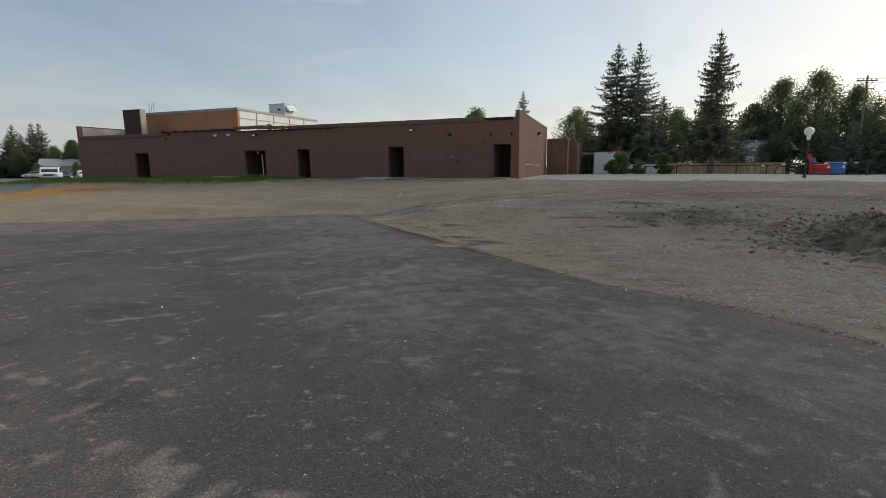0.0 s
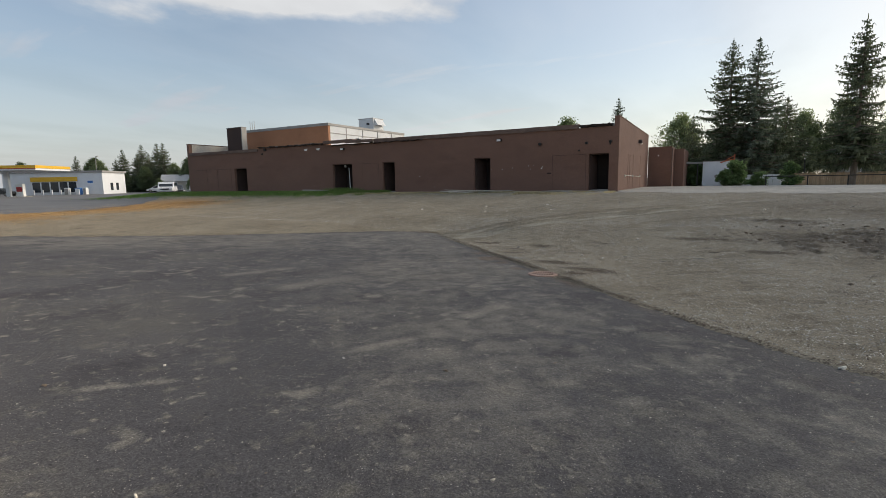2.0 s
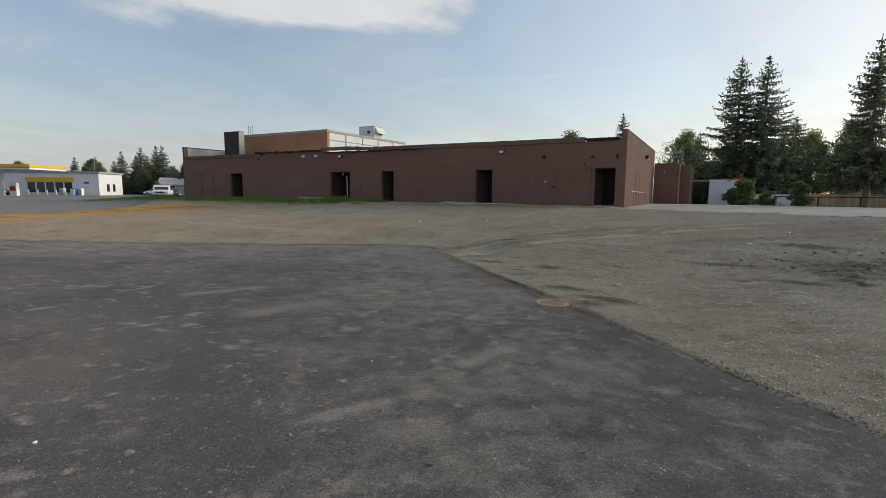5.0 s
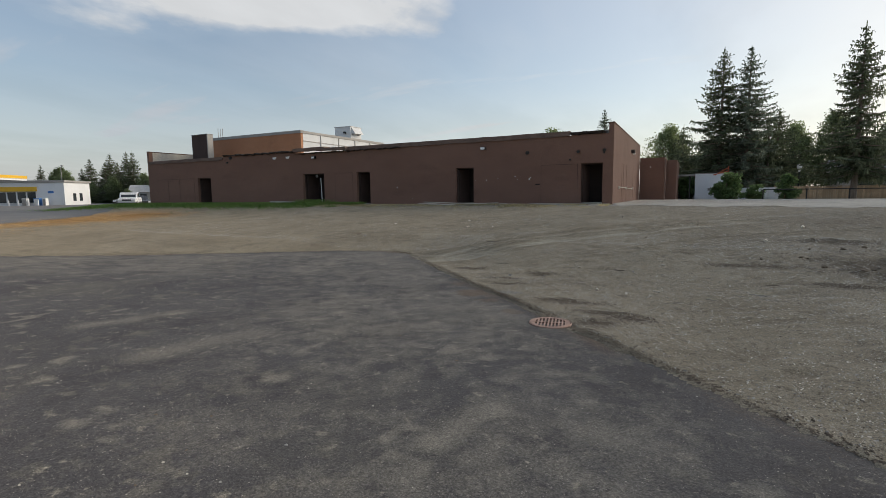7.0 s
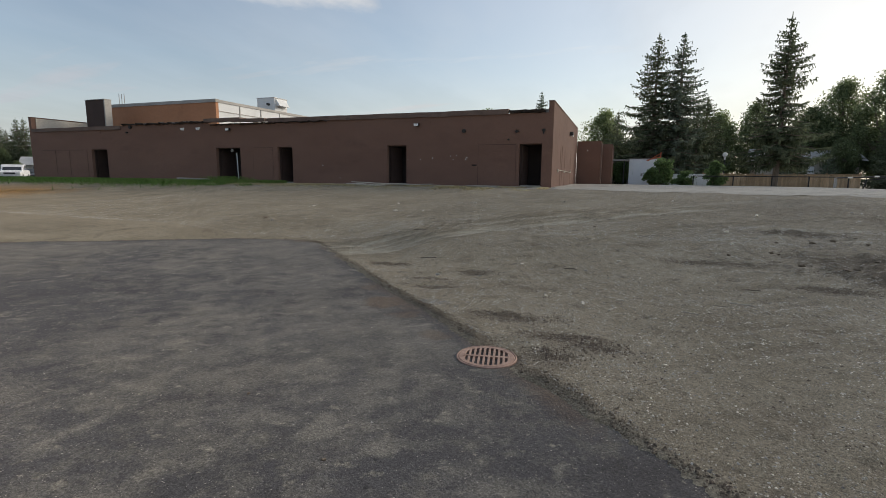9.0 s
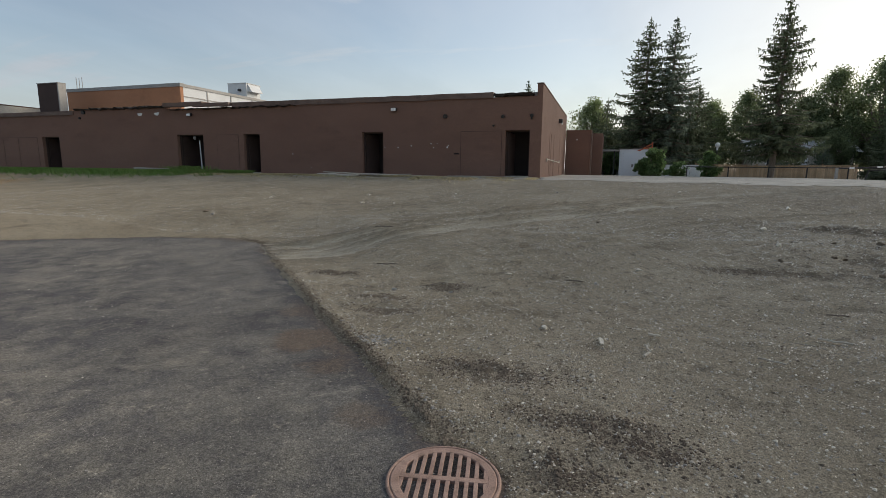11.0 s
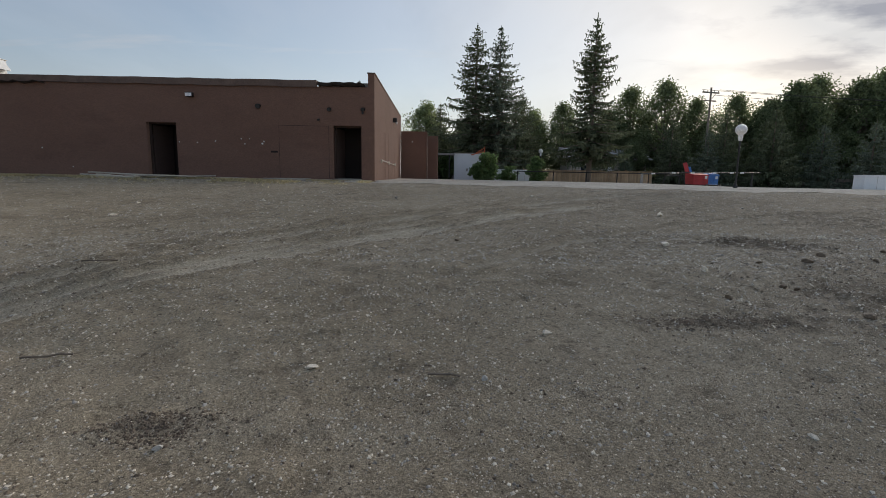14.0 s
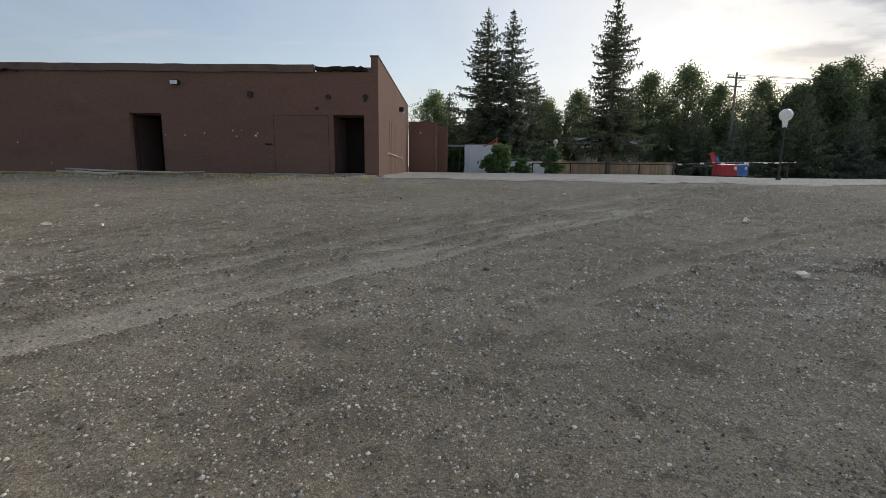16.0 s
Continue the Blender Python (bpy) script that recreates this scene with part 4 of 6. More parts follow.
part("side_coping", box(UX1 - 0.36, UX1 + 0.06, UY + 0.364, UB + 0.06, 7.522, 7.76, 0.01), "greyband", hall)
part("roof", box(UX0, UX1 - 0.36, UY + 0.364, UB, 7.4, 7.6), "roof", hall)
part("rear_wall", box(UX0, UX1 - 0.304, UB - 0.3, UB, 0.5, 7.39), "white", hall)
part("side_wall", box(UX0, UX0 + 0.3, UY + 0.304, UB - 0.31, 0.5, 7.39), "white", hall)
for y in (43.3, 46.1, 48.9, 51.7):
    part("batten", box(UX1 + 0.001, UX1 + 0.05, y, y + 0.10, 4.6, 7.5), "greyband", hall)
part("rail_band", box(UX1 + 0.001, UX1 + 0.04, UY + 0.31, UB - 0.1, 6.75, 6.83), "greyband", hall)
for y in (45.0, 47.3):
    wdw = part("vent_window", box(UX1 + 0.001, UX1 + 0.06, y, y + 0.7, 5.9, 6.5), "black", hall)
    part("hood", box(UX1 + 0.062, UX1 + 0.4, y - 0.05, y + 0.75, 6.45, 6.56, 0.02), "white", wdw)
chimney = thing("chimney_block", "broad dark brown chimney block on the roof", "chimney", (0, 0, 0))
part("shaft", box(-47.4, -45.07, 37.5, 38.1, 4.602, 7.70, 0.01), "door", chimney)
part("edge_trim", box(-45.068, -44.95, 37.48, 38.1, 4.602, 7.72), "greyband", chimney, "pale grey metal corner trim")
part("cap", box(-47.43, -44.93, 37.46, 38.13, 7.724, 7.77), "greyband", chimney)
for x in (-48.2, -47.85, -47.5):
    mast = thing("roof_antenna", "thin grey metal antenna rod on the roof edge", "antenna", (x, UY + 0.8, 7.6), group="antenna rods")
    part("rod", tube((0, 0, 0), (0, 0, 1.25 + 0.1 * (x % 1)), 0.025), "greyband", mast)
    part("foot", box(-0.1, 0.1, -0.1, 0.1, 0, 0.05), "greyband", mast)
unit = thing("rooftop_unit", "boxy white rooftop air handling unit with a hood", "air handler", (-37.2, 50.0, 7.60))
part("casing", box(-1.1, 1.1, -1.0, 1.0, 0.12, 1.55, 0.02), "white", unit)
part("curb", box(-1.0, 1.0, -0.9, 0.9, 0, 0.12), "greyband", unit)
part("hood", prism([(1.102, 0.8), (1.6, 0.75), (1.102, 1.5)], "y", -0.8, 0.8), "white", unit, "white rain hood")
part("lid", box(-1.15, 1.15, -1.05, 1.05, 1.552, 1.60), "white", unit)
part("flue", tube((0.4, -1.001, 0.9), (0.4, -1.3, 0.9), 0.12), "black", unit)
for x, y, s in ((-33.0, 42.2, 0.55), (-31.8, 43.2, 0.7)):
    vent = thing("roof_vent", "small pale metal vent box on the flat roof", "vent", (x, y, 4.6), group="roof vents")
    part("body", box(-s / 2, s / 2, -s / 2, s / 2, 0, s * 1.6, 0.02), "white", vent)
    part("louvre", box(s / 2 + 0.001, s / 2 + 0.03, -s * 0.35, s * 0.35, s * 0.5, s * 1.3), "black", vent)

# the lower wing and what stands in the yard
annex = thing("annex_wing", "lower brown stucco wing at the back of the building", "building", (0, 0, 0))
part("front_wall", box(-5.62, -3.76, 48.26, 48.55, 0.4, 4.24), "stucco", annex)
part("side_wall", box(-4.04, -3.76, 48.553, 58, 0.4, 4.24), "stucco", annex)
part("corner_pipe", tube((-3.70, 48.2, 0.7), (-3.70, 48.2, 4.1), 0.05), "fascia", annex)
part("rear_block", box(-3.758, -2.95, 51.0, 58, 0.4, 4.15), "stucco", annex)
part("roof", box(-5.6, -4.04, 48.553, 58, 3.9, 4.1), "roof", annex)
part("wall_spot", ball((-4.8, 48.24, 3.5), 0.05, 8, 6), "paper", annex)
beam = thing("canopy_beam", "pale grey canopy beam over the yard entrance", "canopy", (0, 0, 0))
part("beam", box(-2.94, -1.52, 54.6, 55.3, 2.85, 3.0, 0.02), "greyband", beam)
part("post", box(-2.0, -1.9, 54.8, 54.9, 0.5, 2.85), "black", beam)
shed = thing("metal_shed", "pale blue-white sheet metal shed in the yard", "shed", (-0.45, -2.0, 0.0))
part("front_wall", box(-0.75, 1.25, 57.0, 57.08, 0.5, 3.02), "shed", shed)
part("side_wall", box(-1.07, -0.753, 57.06, 60, 0.5, 3.02), "shed", shed)
part("rear_wall", box(-0.75, 1.25, 59.9, 60, 0.5, 3.0), "shed", shed)
part("side_wall", box(1.17, 1.25, 57.083, 59.89, 0.5, 3.0), "shed", shed)
part("roof", box(-1.1, 1.3, 56.95, 60.05, 3.022, 3.08, 0.01), "greyband", shed)
part("sign_plate", box(-0.05, 0.12, 56.985, 56.999, 1.5, 1.75), "greyband", shed)
for k in range(6):
    part("rib", box(-0.6 + k * 0.28, -0.56 + k * 0.28, 56.985, 56.999, 0.55, 3.0), "shed", shed)
low = thing("low_white_wall", "low white panel wall beside the shed", "wall", (-0.45, -2.0, 0))
part("wall", box(-2.5, -1.1, 59.5, 59.6, 0.4, 1.75), "shed", low)
part("cap", box(-2.52, -1.1, 59.47, 59.63, 1.752, 1.80), "greyband", low)
frame_thing = thing("orange_frame", "orange-red painted metal frame leaning by the shed", "frame", (0.8, 54.3, 0.55))
part("upright", tube((0.2, 0, 0), (0.25, 0, 3.05), 0.045), "orangepole", frame_thing)
part("crossbar", tube((-0.9, 0, 2.35), (0.25, 0, 2.65), 0.04), "orangepole", frame_thing)
part("brace", tube((-0.8, 0, 2.3), (0.24, 0, 2.95), 0.035), "orangepole", frame_thing)
white_fence = thing("white_fence", "low white board fence behind the shrubs", "fence", (-0.1, -3.6, 0.10))
for k in range(8):
    part("board", box(1.2 + k * 0.5, 1.68 + k * 0.5, 58.0, 58.05, 0.4, 1.62), "stationwhite", white_fence)
part("rail", box(1.2, 5.2, 58.052, 58.1, 1.2, 1.3), "stationwhite", white_fence)

wood_fence = thing("board_fence", "tan wooden board fence at the back of the yard", "fence", (-0.5, 0, 0.08))
rnd = random.Random(8)
first_board = None
for k in range(78):
    x, h = 5.2 + k * 0.148, rnd.uniform(-0.02, 0.02)
    if first_board is None:
        first_board = part("board", box(0, 0.138, 0, 0.022, 0, 1.22, 0.004), "fence", wood_fence)
        first_board.location = (x, 56, 0.42 + h)
    else:
        b = new("board", first_board.data)
        b.parent, b.location = wood_fence, (x, 56 + rnd.uniform(0, 0.01), 0.42 + h)
part("top_rail", box(5.2, 16.75, 55.94, 56.06, 1.665, 1.71), "fence", wood_fence)
for k in range(6):
    part("post", box(5.2 + k * 2.3, 5.3 + k * 2.3, 56.024, 56.12, 0.3, 1.78), "fence", wood_fence)

rail_fence = thing("black_rail_fence", "low black steel rail fence across the yard", "railing", (-0.4, 0, 0.08))
RX = [(3.7, 50.2), (6.5, 50.2), (9.0, 49.9), (11.2, 49.4), (13.4, 48.9), (15.6, 48.6)]
for a in RX:
    part("post", tube((*a, 0.45), (*a, 1.50), 0.045), "black", rail_fence)
for a, b in zip(RX, RX[1:]):
    part("rail", tube((*a, 1.46), (*b, 1.46), 0.035), "black", rail_fence)
barrier = thing("barrier_gate", "black swing barrier with white reflector clips", "gate", (-0.3, 0.2, 0.09))
part("post", box(11.38, 11.52, 45.35, 45.49, 0.70, 1.40, 0.01), "greyband", barrier, "pale grey hinge post")
part("arm", tube((11.45, 45.42, 1.38), (13.6, 45.42, 1.50), 0.04), "black", barrier)
part("arm", tube((13.6, 45.42, 1.50), (19.6, 45.42, 1.60), 0.04), "black", barrier)
for x in (12.2, 13.6, 14.9, 16.4, 17.6, 18.3):
    z = 1.38 + (x - 11.45) * 0.056 if x < 13.6 else 1.50 + (x - 13.6) / 60
    part("reflector", box(x - 0.13, x + 0.13, 45.36, 45.377, z - 0.05, z + 0.05), "paper", barrier, "white reflector clip")
part("rest_post", tube((19.05, 45.42, 0.60), (19.05, 45.42, 1.55), 0.06), "black", barrier)
bench_bar = thing("bent_pipe_rail", "bent dark steel pipe rail standing in the yard", "rail", (-0.35, 0.1, 0.09))
part("leg", tube((13.2, 46.0, 0.7), (13.35, 46.0, 1.30), 0.035), "black", bench_bar)
part("bar", tube((13.35, 46.0, 1.30), (14.6, 46.0, 1.34), 0.035), "black", bench_bar)
part("leg", tube((14.75, 46.0, 0.7), (14.6, 46.0, 1.34), 0.035), "black", bench_bar)
part("skid", tube((16.3, 46.2, 0.72), (17.4, 46.2, 0.68), 0.04), "black", bench_bar)


def dumpster(at, w, d, h, mat, label, lid_angle, turn):
    bin_ = thing("dumpster", label, "dumpster", at, turn, group="dumpsters")
    body = part("body", prism([(-d / 2, 0.12), (d / 2, 0.12), (d / 2, h), (-d / 2, h * 0.86)], "x", -w / 2, w / 2, 0.02), mat, bin_)
    part("rim", box(-w / 2 - 0.03, w / 2 + 0.03, -d / 2 - 0.04, -d / 2 - 0.001, h * 0.80, h * 0.86, 0.01), mat, body)
    for x in (-w * 0.25, w * 0.25):
        part("pocket", box(x - 0.16, x + 0.16, -d / 2 - 0.06, -d / 2 - 0.002, h * 0.45, h * 0.56, 0.01), mat, body)
    part("sticker", box(w * 0.26, w * 0.42, -d / 2 - 0.012, -d / 2 - 0.002, h * 0.5, h * 0.76), "paper", body, "white paper sticker")
    for x in (-w / 2 + 0.12, w / 2 - 0.12):
        for y in (-d / 2 + 0.12, d / 2 - 0.12):
            part("caster", tube((x - 0.03, y, 0.06), (x + 0.03, y, 0.06), 0.06), "tyre", bin_)
    if lid_angle:
        lid = part("open_lid", box(-0.30, 0.02, 0, 0.05, 0, 0.85, 0.01), mat, bin_, "lid flap standing open")
        lid.matrix_basis = pose(-0.3, d / 2 - 0.1, h + 0.01, -10, lid_angle, 0)
        lid = part("open_lid", box(0.03, 0.20, 0, 0.05, -0.06, 0.45, 0.01), "blue", bin_, "blue lid flap standing open")
        lid.matrix_basis = pose(-0.3, d / 2 - 0.1, h + 0.01, -10, lid_angle, 0)
    else:
        lid = part("lid", box(-w / 2, w / 2, 0, d, 0, 0.05, 0.01), mat, bin_)
        lid.matrix_basis = pose(0, -d / 2, h * 0.86 + 0.015, math.degrees(math.atan2(h * 0.14, d)), 0, 0)
    return bin_


dumpster((17.10, 49.8, 0.66), 1.15, 1.3, 1.02, "red", "red steel dumpster with its blue lid thrown open", -16, 0)
dumpster((18.55, 50.9, 0.64), 1.1, 1.2, 1.05, "blue", "blue steel recycling dumpster with a white sticker", 0, 0)


def globe_lamp(x, y, foot, z, r):
    lamp = thing("globe_lamp_post", "white globe lamp on a slim dark post", "street lamp", (x, y, foot), group="globe lamps")
    part("globe", ball((0, 0, z - foot), r, 20, 14), "globe", lamp, "opal white globe")
    part("neck", tube((0, 0, z - foot - r - 0.26), (0, 0, z - foot - r * 0.9), r * 0.34, r * 0.45), "globe", lamp)
    part("pole", tube((0, 0, 0), (0, 0, z - foot - r - 0.25), 0.05, 0.04), "black", lamp)
    part("base", tube((0, 0, 0), (0, 0, 0.25), 0.12, 0.08), "black", lamp)


globe_lamp(11.87, 36.0, ground_at(11.87, 36.0) - 0.05, 3.58, 0.265)
globe_lamp(7.0, 60.0, 0.5, 3.6, 0.22)


# ---- trees ----
def quads(name, centre, along, side, mat, parent):
    """One mesh of many small four-cornered blades."""
    n = len(centre)
    v = np.stack([centre - side, centre + side, centre + along + side * 0.6, centre + along - side * 0.6], 1).reshape(-1, 3)
    f = np.arange(n * 4).reshape(n, 4)
    me = bpy.data.meshes.new(name)
    me.vertices.add(n * 4)
    me.vertices.foreach_set("co", v.astype(np.float32).ravel())
    me.loops.add(n * 4)
    me.loops.foreach_set("vertex_index", f.ravel().astype(np.int32))
    me.polygons.add(n)
    me.polygons.foreach_set("loop_start", np.arange(0, n * 4, 4, dtype=np.int32))
    me.update(calc_edges=True)
    me.materials.append(M[mat])
    ob = new(name, me)
    ob.parent = parent
    return ob


def spruce(label, height, spread, foot, seed, mat, density=1.0, ragged=0.3, group="spruces", at=(0, 0, 0), profile=None):
    """A spruce: tapered trunk, tiers of drooping limbs, and sprays of needles on them."""
    rng = np.random.default_rng(seed)
    tree = thing("spruce_tree", label, "tree", at, group=group)
    bm = tube((0, 0, -0.3), (0, 0, height * 0.5), height * 0.018, height * 0.011, 9)
    tube((0, 0, height * 0.5), (0, 0, height * 0.985), height * 0.011, 0.012, 7, bm)
    part("trunk", bm, "bark", tree)
    limbs = bmesh.new()
    cs, al, sd = [], [], []
    z = foot
    while z < height - 0.15:
        u = (z - foot) / (height - foot)
        if profile:
            reach = height * float(np.interp(z / height, *profile)) + 0.10
        else:
            reach = spread * ((1 - u) ** 0.85 * (0.55 + 0.45 * min(1, u * 6 + 0.5))) + 0.12
        turn = rng.uniform(0, 6.28)
        count = int(rng.integers(5, 8))
        for k in range(count):
            a = turn + k * 6.283 / count + rng.uniform(-0.35, 0.35)
            length = reach * rng.uniform(1 - ragged * 1.6, 1 + ragged * 0.55)
            out = np.array([math.cos(a), math.sin(a), 0])
            cross = np.array([-out[1], out[0], 0])
            droop = (0.40 - 0.42 * u) * length
            start = np.array([0, 0, z + rng.uniform(-0.12, 0.12)])

            def at_(t):
                return start + out * length * t + np.array([0, 0, -droop * t * (1.35 - 0.55 * t) + (0.14 + 0.10 * u) * length * t ** 3])

            if height > 9 and length > 0.7:
                tube(start, at_(0.85), 0.022 + 0.010 * length, 0.008, 4, limbs)
            n = max(4, int(length / 0.12 * density))
            for t in np.linspace(0.14, 1.0, n):
                p = at_(t) + rng.normal(0, 0.035, 3)
                w = length * (0.26 - 0.08 * u) * (1 - t * 0.72) + 0.07
                for s in (-1, 1):
                    d = out * rng.uniform(0.3, 0.9) + cross * s * rng.uniform(0.5, 1.1) + np.array([0, 0, rng.uniform(-0.42, 0.08)])
                    d = d / np.linalg.norm(d) * w * rng.uniform(0.7, 1.15)
                    cs.append(p), al.append(d)
                    q = np.cross(d, rng.normal(0, 1, 3))
                    sd.append(q / (np.linalg.norm(q) + 1e-6) * rng.uniform(0.026, 0.058) * (1.35 - 0.45 * u))
                for _ in range(int(rng.random() < 0.85) + int(rng.random() < 1.3 - 2.2 * u)):
                    d = np.array([rng.normal(0, 0.06), rng.normal(0, 0.06), -rng.uniform(0.12, 0.34) * (1.35 - 0.5 * u)]) + out * 0.06
                    cs.append(p), al.append(d)
                    q = np.cross(d, rng.normal(0, 1, 3))
                    sd.append(q / (np.linalg.norm(q) + 1e-6) * rng.uniform(0.02, 0.05))
        z += rng.uniform(0.20, 0.36) * (1 + (0.10 + 0.25 * u) * (height > 9))
    cs.append(np.array([0, 0, height - 0.35])), al.append(np.array([0, 0, 0.42])), sd.append(np.array([0.04, 0, 0]))
    if limbs.verts:
        part("branchwork", limbs, "bark", tree)
    else:
        limbs.free()
    quads("crown", np.array(cs), np.array(al), np.array(sd), mat, tree)
    return tree


def leafy(label, height, spread, seed, mat, clumps=46, leaves=150, size=0.16, trunk=0.30, name="deciduous_tree", group="leafy trees", low=0.18, at=(0, 0, 0), stems=1):
    """A broadleaf tree: trunk, forking limbs and clumps of leaves round their ends."""
    rng = np.random.default_rng(seed)
    tree = thing(name, label, "tree" if stems == 1 else "shrub", at, group=group)
    bm = bmesh.new()
    tips = []
    for s in range(stems):
        fork = np.array([rng.normal(0, 0.05 * spread) + (0 if stems == 1 else rng.normal(0, spread * 0.3)), rng.normal(0, 0.05 * spread), height * trunk])
        root = np.array([fork[0] * 0.4, fork[1] * 0.4, -0.3])
        tube(root, fork, height * 0.020 / stems ** 0.5, height * 0.014 / stems ** 0.5, 8, bm)
        for k in range(clumps // stems):
            a, u = rng.uniform(0, 6.283), rng.uniform(0, 1)
            zz = height * (low + (0.96 - low) * u)
            prof = math.sin(math.pi * min(1, 0.18 + 0.82 * u)) ** 0.7 * (0.75 + 0.35 * math.sin(a * 3 + seed) * math.sin(a * 2 + u * 5 + seed))
            r = spread * prof * rng.uniform(0.25, 1.0) ** 0.5
            tip = np.array([fork[0] + r * math.cos(a), fork[1] + r * math.sin(a), zz])
            tips.append(tip)
            if k % 2 == 0:
                mid = fork * 0.5 + tip * 0.5 + np.array([0, 0, -0.06 * height * (1 - u)])
                base = fork * (1 - min(0.6, u)) + np.array([0, 0, height * 0.55 * min(0.6, u)])
                tube(base, mid, height * 0.007, height * 0.0045, 5, bm)
                tube(mid, tip, height * 0.0045, 0.008, 4, bm)
    part("trunk", bm, "bark", tree, "trunk and forking limbs")
    cs, al, sd = [], [], []
    for tip in tips:
        n = int(leaves * rng.uniform(0.5, 1.4) * (1.25 - 0.45 * min(1, tip[2] / height)))
        rad = height * (0.050 if stems == 1 else 0.075) * rng.uniform(0.6, 1.4)
        p = tip + np.clip(rng.normal(0, 0.74, (n, 3)), -1.2, 1.2) * np.array([rad, rad, rad * (1.05 if stems == 1 else 0.75)])
        d = rng.normal(0, 1, (n, 3)) + np.array([0, 0, -0.3])
        d = d / np.linalg.norm(d, axis=1, keepdims=True) * size * rng.uniform(0.6, 1.3, (n, 1))
        q = np.cross(d, rng.normal(0, 1, (n, 3)))
        q = q / (np.linalg.norm(q, axis=1, keepdims=True) + 1e-6) * size * 0.36
        cs.append(p), al.append(d), sd.append(q)
    quads("crown", np.concatenate(cs), np.concatenate(al), np.concatenate(sd), mat, tree)
    return tree


def zfoot(x, y):
    return float(lie(np.array([x]), np.array([y]))[0])


tall_a = spruce("tall dark spruce with bare lower trunk", 14.4, 3.9, 1.3, 41, "needle", 1.25, 0.30, at=(0.45, 58.6, 0.4), profile=((0, 0.10, 0.22, 0.37, 0.47, 0.66, 0.86, 1), (0.15, 0.20, 0.22, 0.215, 0.185, 0.135, 0.075, 0)))
tall_b = spruce("tall slim blue-green spruce", 14.2, 3.7, 1.0, 42, "needle_blue", 1.25, 0.30, at=(2.6, 58.6, 0.4), profile=((0, 0.10, 0.2, 0.4, 0.55, 0.7, 0.9, 1), (0.13, 0.17, 0.18, 0.18, 0.16, 0.12, 0.05, 0)))
tall_c = spruce("tall ragged spruce with a bare pale trunk", 12.9, 3.5, 2.1, 43, "needle", 1.35, 0.34, at=(9.05, 50.95, 0.58), profile=((0, 0.13, 0.2, 0.3, 0.38, 0.46, 0.52, 0.6, 0.75, 0.88, 1), (0.08, 0.14, 0.20, 0.225, 0.19, 0.11, 0.11, 0.15, 0.105, 0.05, 0)))
mid_a = spruce("broad dark spruce with drooping limbs", 7.4, 3.1, 0.3, 44, "needle", 0.9, at=(24.0, 58.5, 0.5))
mid_b = spruce("broad bushy blue-green spruce", 6.2, 2.8, 0.2, 45, "needle_blue", 0.9, at=(35.9, 56.0, 0.5))


def again(tree, x, y, scale=1.0, turn=0.0, wide=1.0, foot=None):
    return copy_thing(tree, pose(x, y, zfoot(x, y) - 0.1 if foot is None else foot, 0, 0, turn) @ Matrix.Diagonal((scale * wide, scale * wide, scale, 1)))


for x, y, s, a in ((28.5, 57.5, 1.0, 50), (30.5, 59.5, 0.85, 140), (41.0, 57.0, 1.05, 200), (20.5, 60.5, 0.9, 80), (46.0, 57.5, 1.15, 20), (13.8, 60.8, 0.62, 10), (-2.2, 61.5, 1.05, 60), (5.2, 61.0, 1.1, 33)):
    again(mid_a, x - 0.6, y, s, a)
for x, y, s, a in ((33.5, 58.0, 1.0, 70), (22.5, 57.5, 0.85, 160), (15.5, 59.0, 0.5, 30), (44.0, 54.5, 0.9, 110), (12.2, 58.6, 0.45, 75)):
    again(mid_b, x - 0.6, y, s, a)
again(tall_a, 5.6, 63.5, 0.64, 100, 1.2)
again(tall_b, -13.8, 80.0, 0.93, 70, 0.85)

poplar_a = leafy("tall leafy poplar with gaps in its crown", 11.3, 3.5, 51, "leaf", 190, 85, 0.18, at=(21.7, 66.5, 0.3))
poplar_b = leafy("round light green leafy elm", 8.6, 3.2, 52, "leaf_light", 180, 75, 0.17, at=(-4.2, 67.0, 0.3))
poplar_c = leafy("dense dark green leafy maple", 9.6, 3.6, 53, "leaf_dark", 200, 105, 0.19, at=(33.2, 66.5, 0.3))
for x, y, s, a, t in ((8.5, 68, 0.93, 20, poplar_b), (11.8, 69, 0.80, 80, poplar_a), (16.6, 68.0, 0.86, 140, poplar_c), (19.6, 69, 0.98, 200, poplar_a), (28.2, 69.0, 0.72, 250, poplar_c), (31.6, 68.5, 0.92, 300, poplar_a),
                      (26.2, 67.5, 0.86, 120, poplar_a), (37.0, 67.0, 1.20, 40, poplar_c), (40.6, 69, 1.12, 100, poplar_a), (44.5, 67.5, 1.26, 160, poplar_c), (48.5, 69, 1.20, 220, poplar_a), (53.0, 66.0, 1.22, 280, poplar_c), (58, 62, 1.2, 15, poplar_a),
                      (0.8, 71.0, 0.82, 75, poplar_b), (5.0, 71.0, 0.86, 135, poplar_b), (14.2, 73, 0.80, 195, poplar_b), (-17.8, 80.5, 1.05, 255, poplar_b), (-21.0, 81.0, 1.27, 315, poplar_b), (24.6, 72, 0.86, 35, poplar_b),
                      (34.5, 73, 0.9, 95, poplar_b), (48, 60.5, 0.8, 95, poplar_c), (53, 58, 0.8, 65, poplar_b)):
    again(t, x - 0.75, y, s, a)
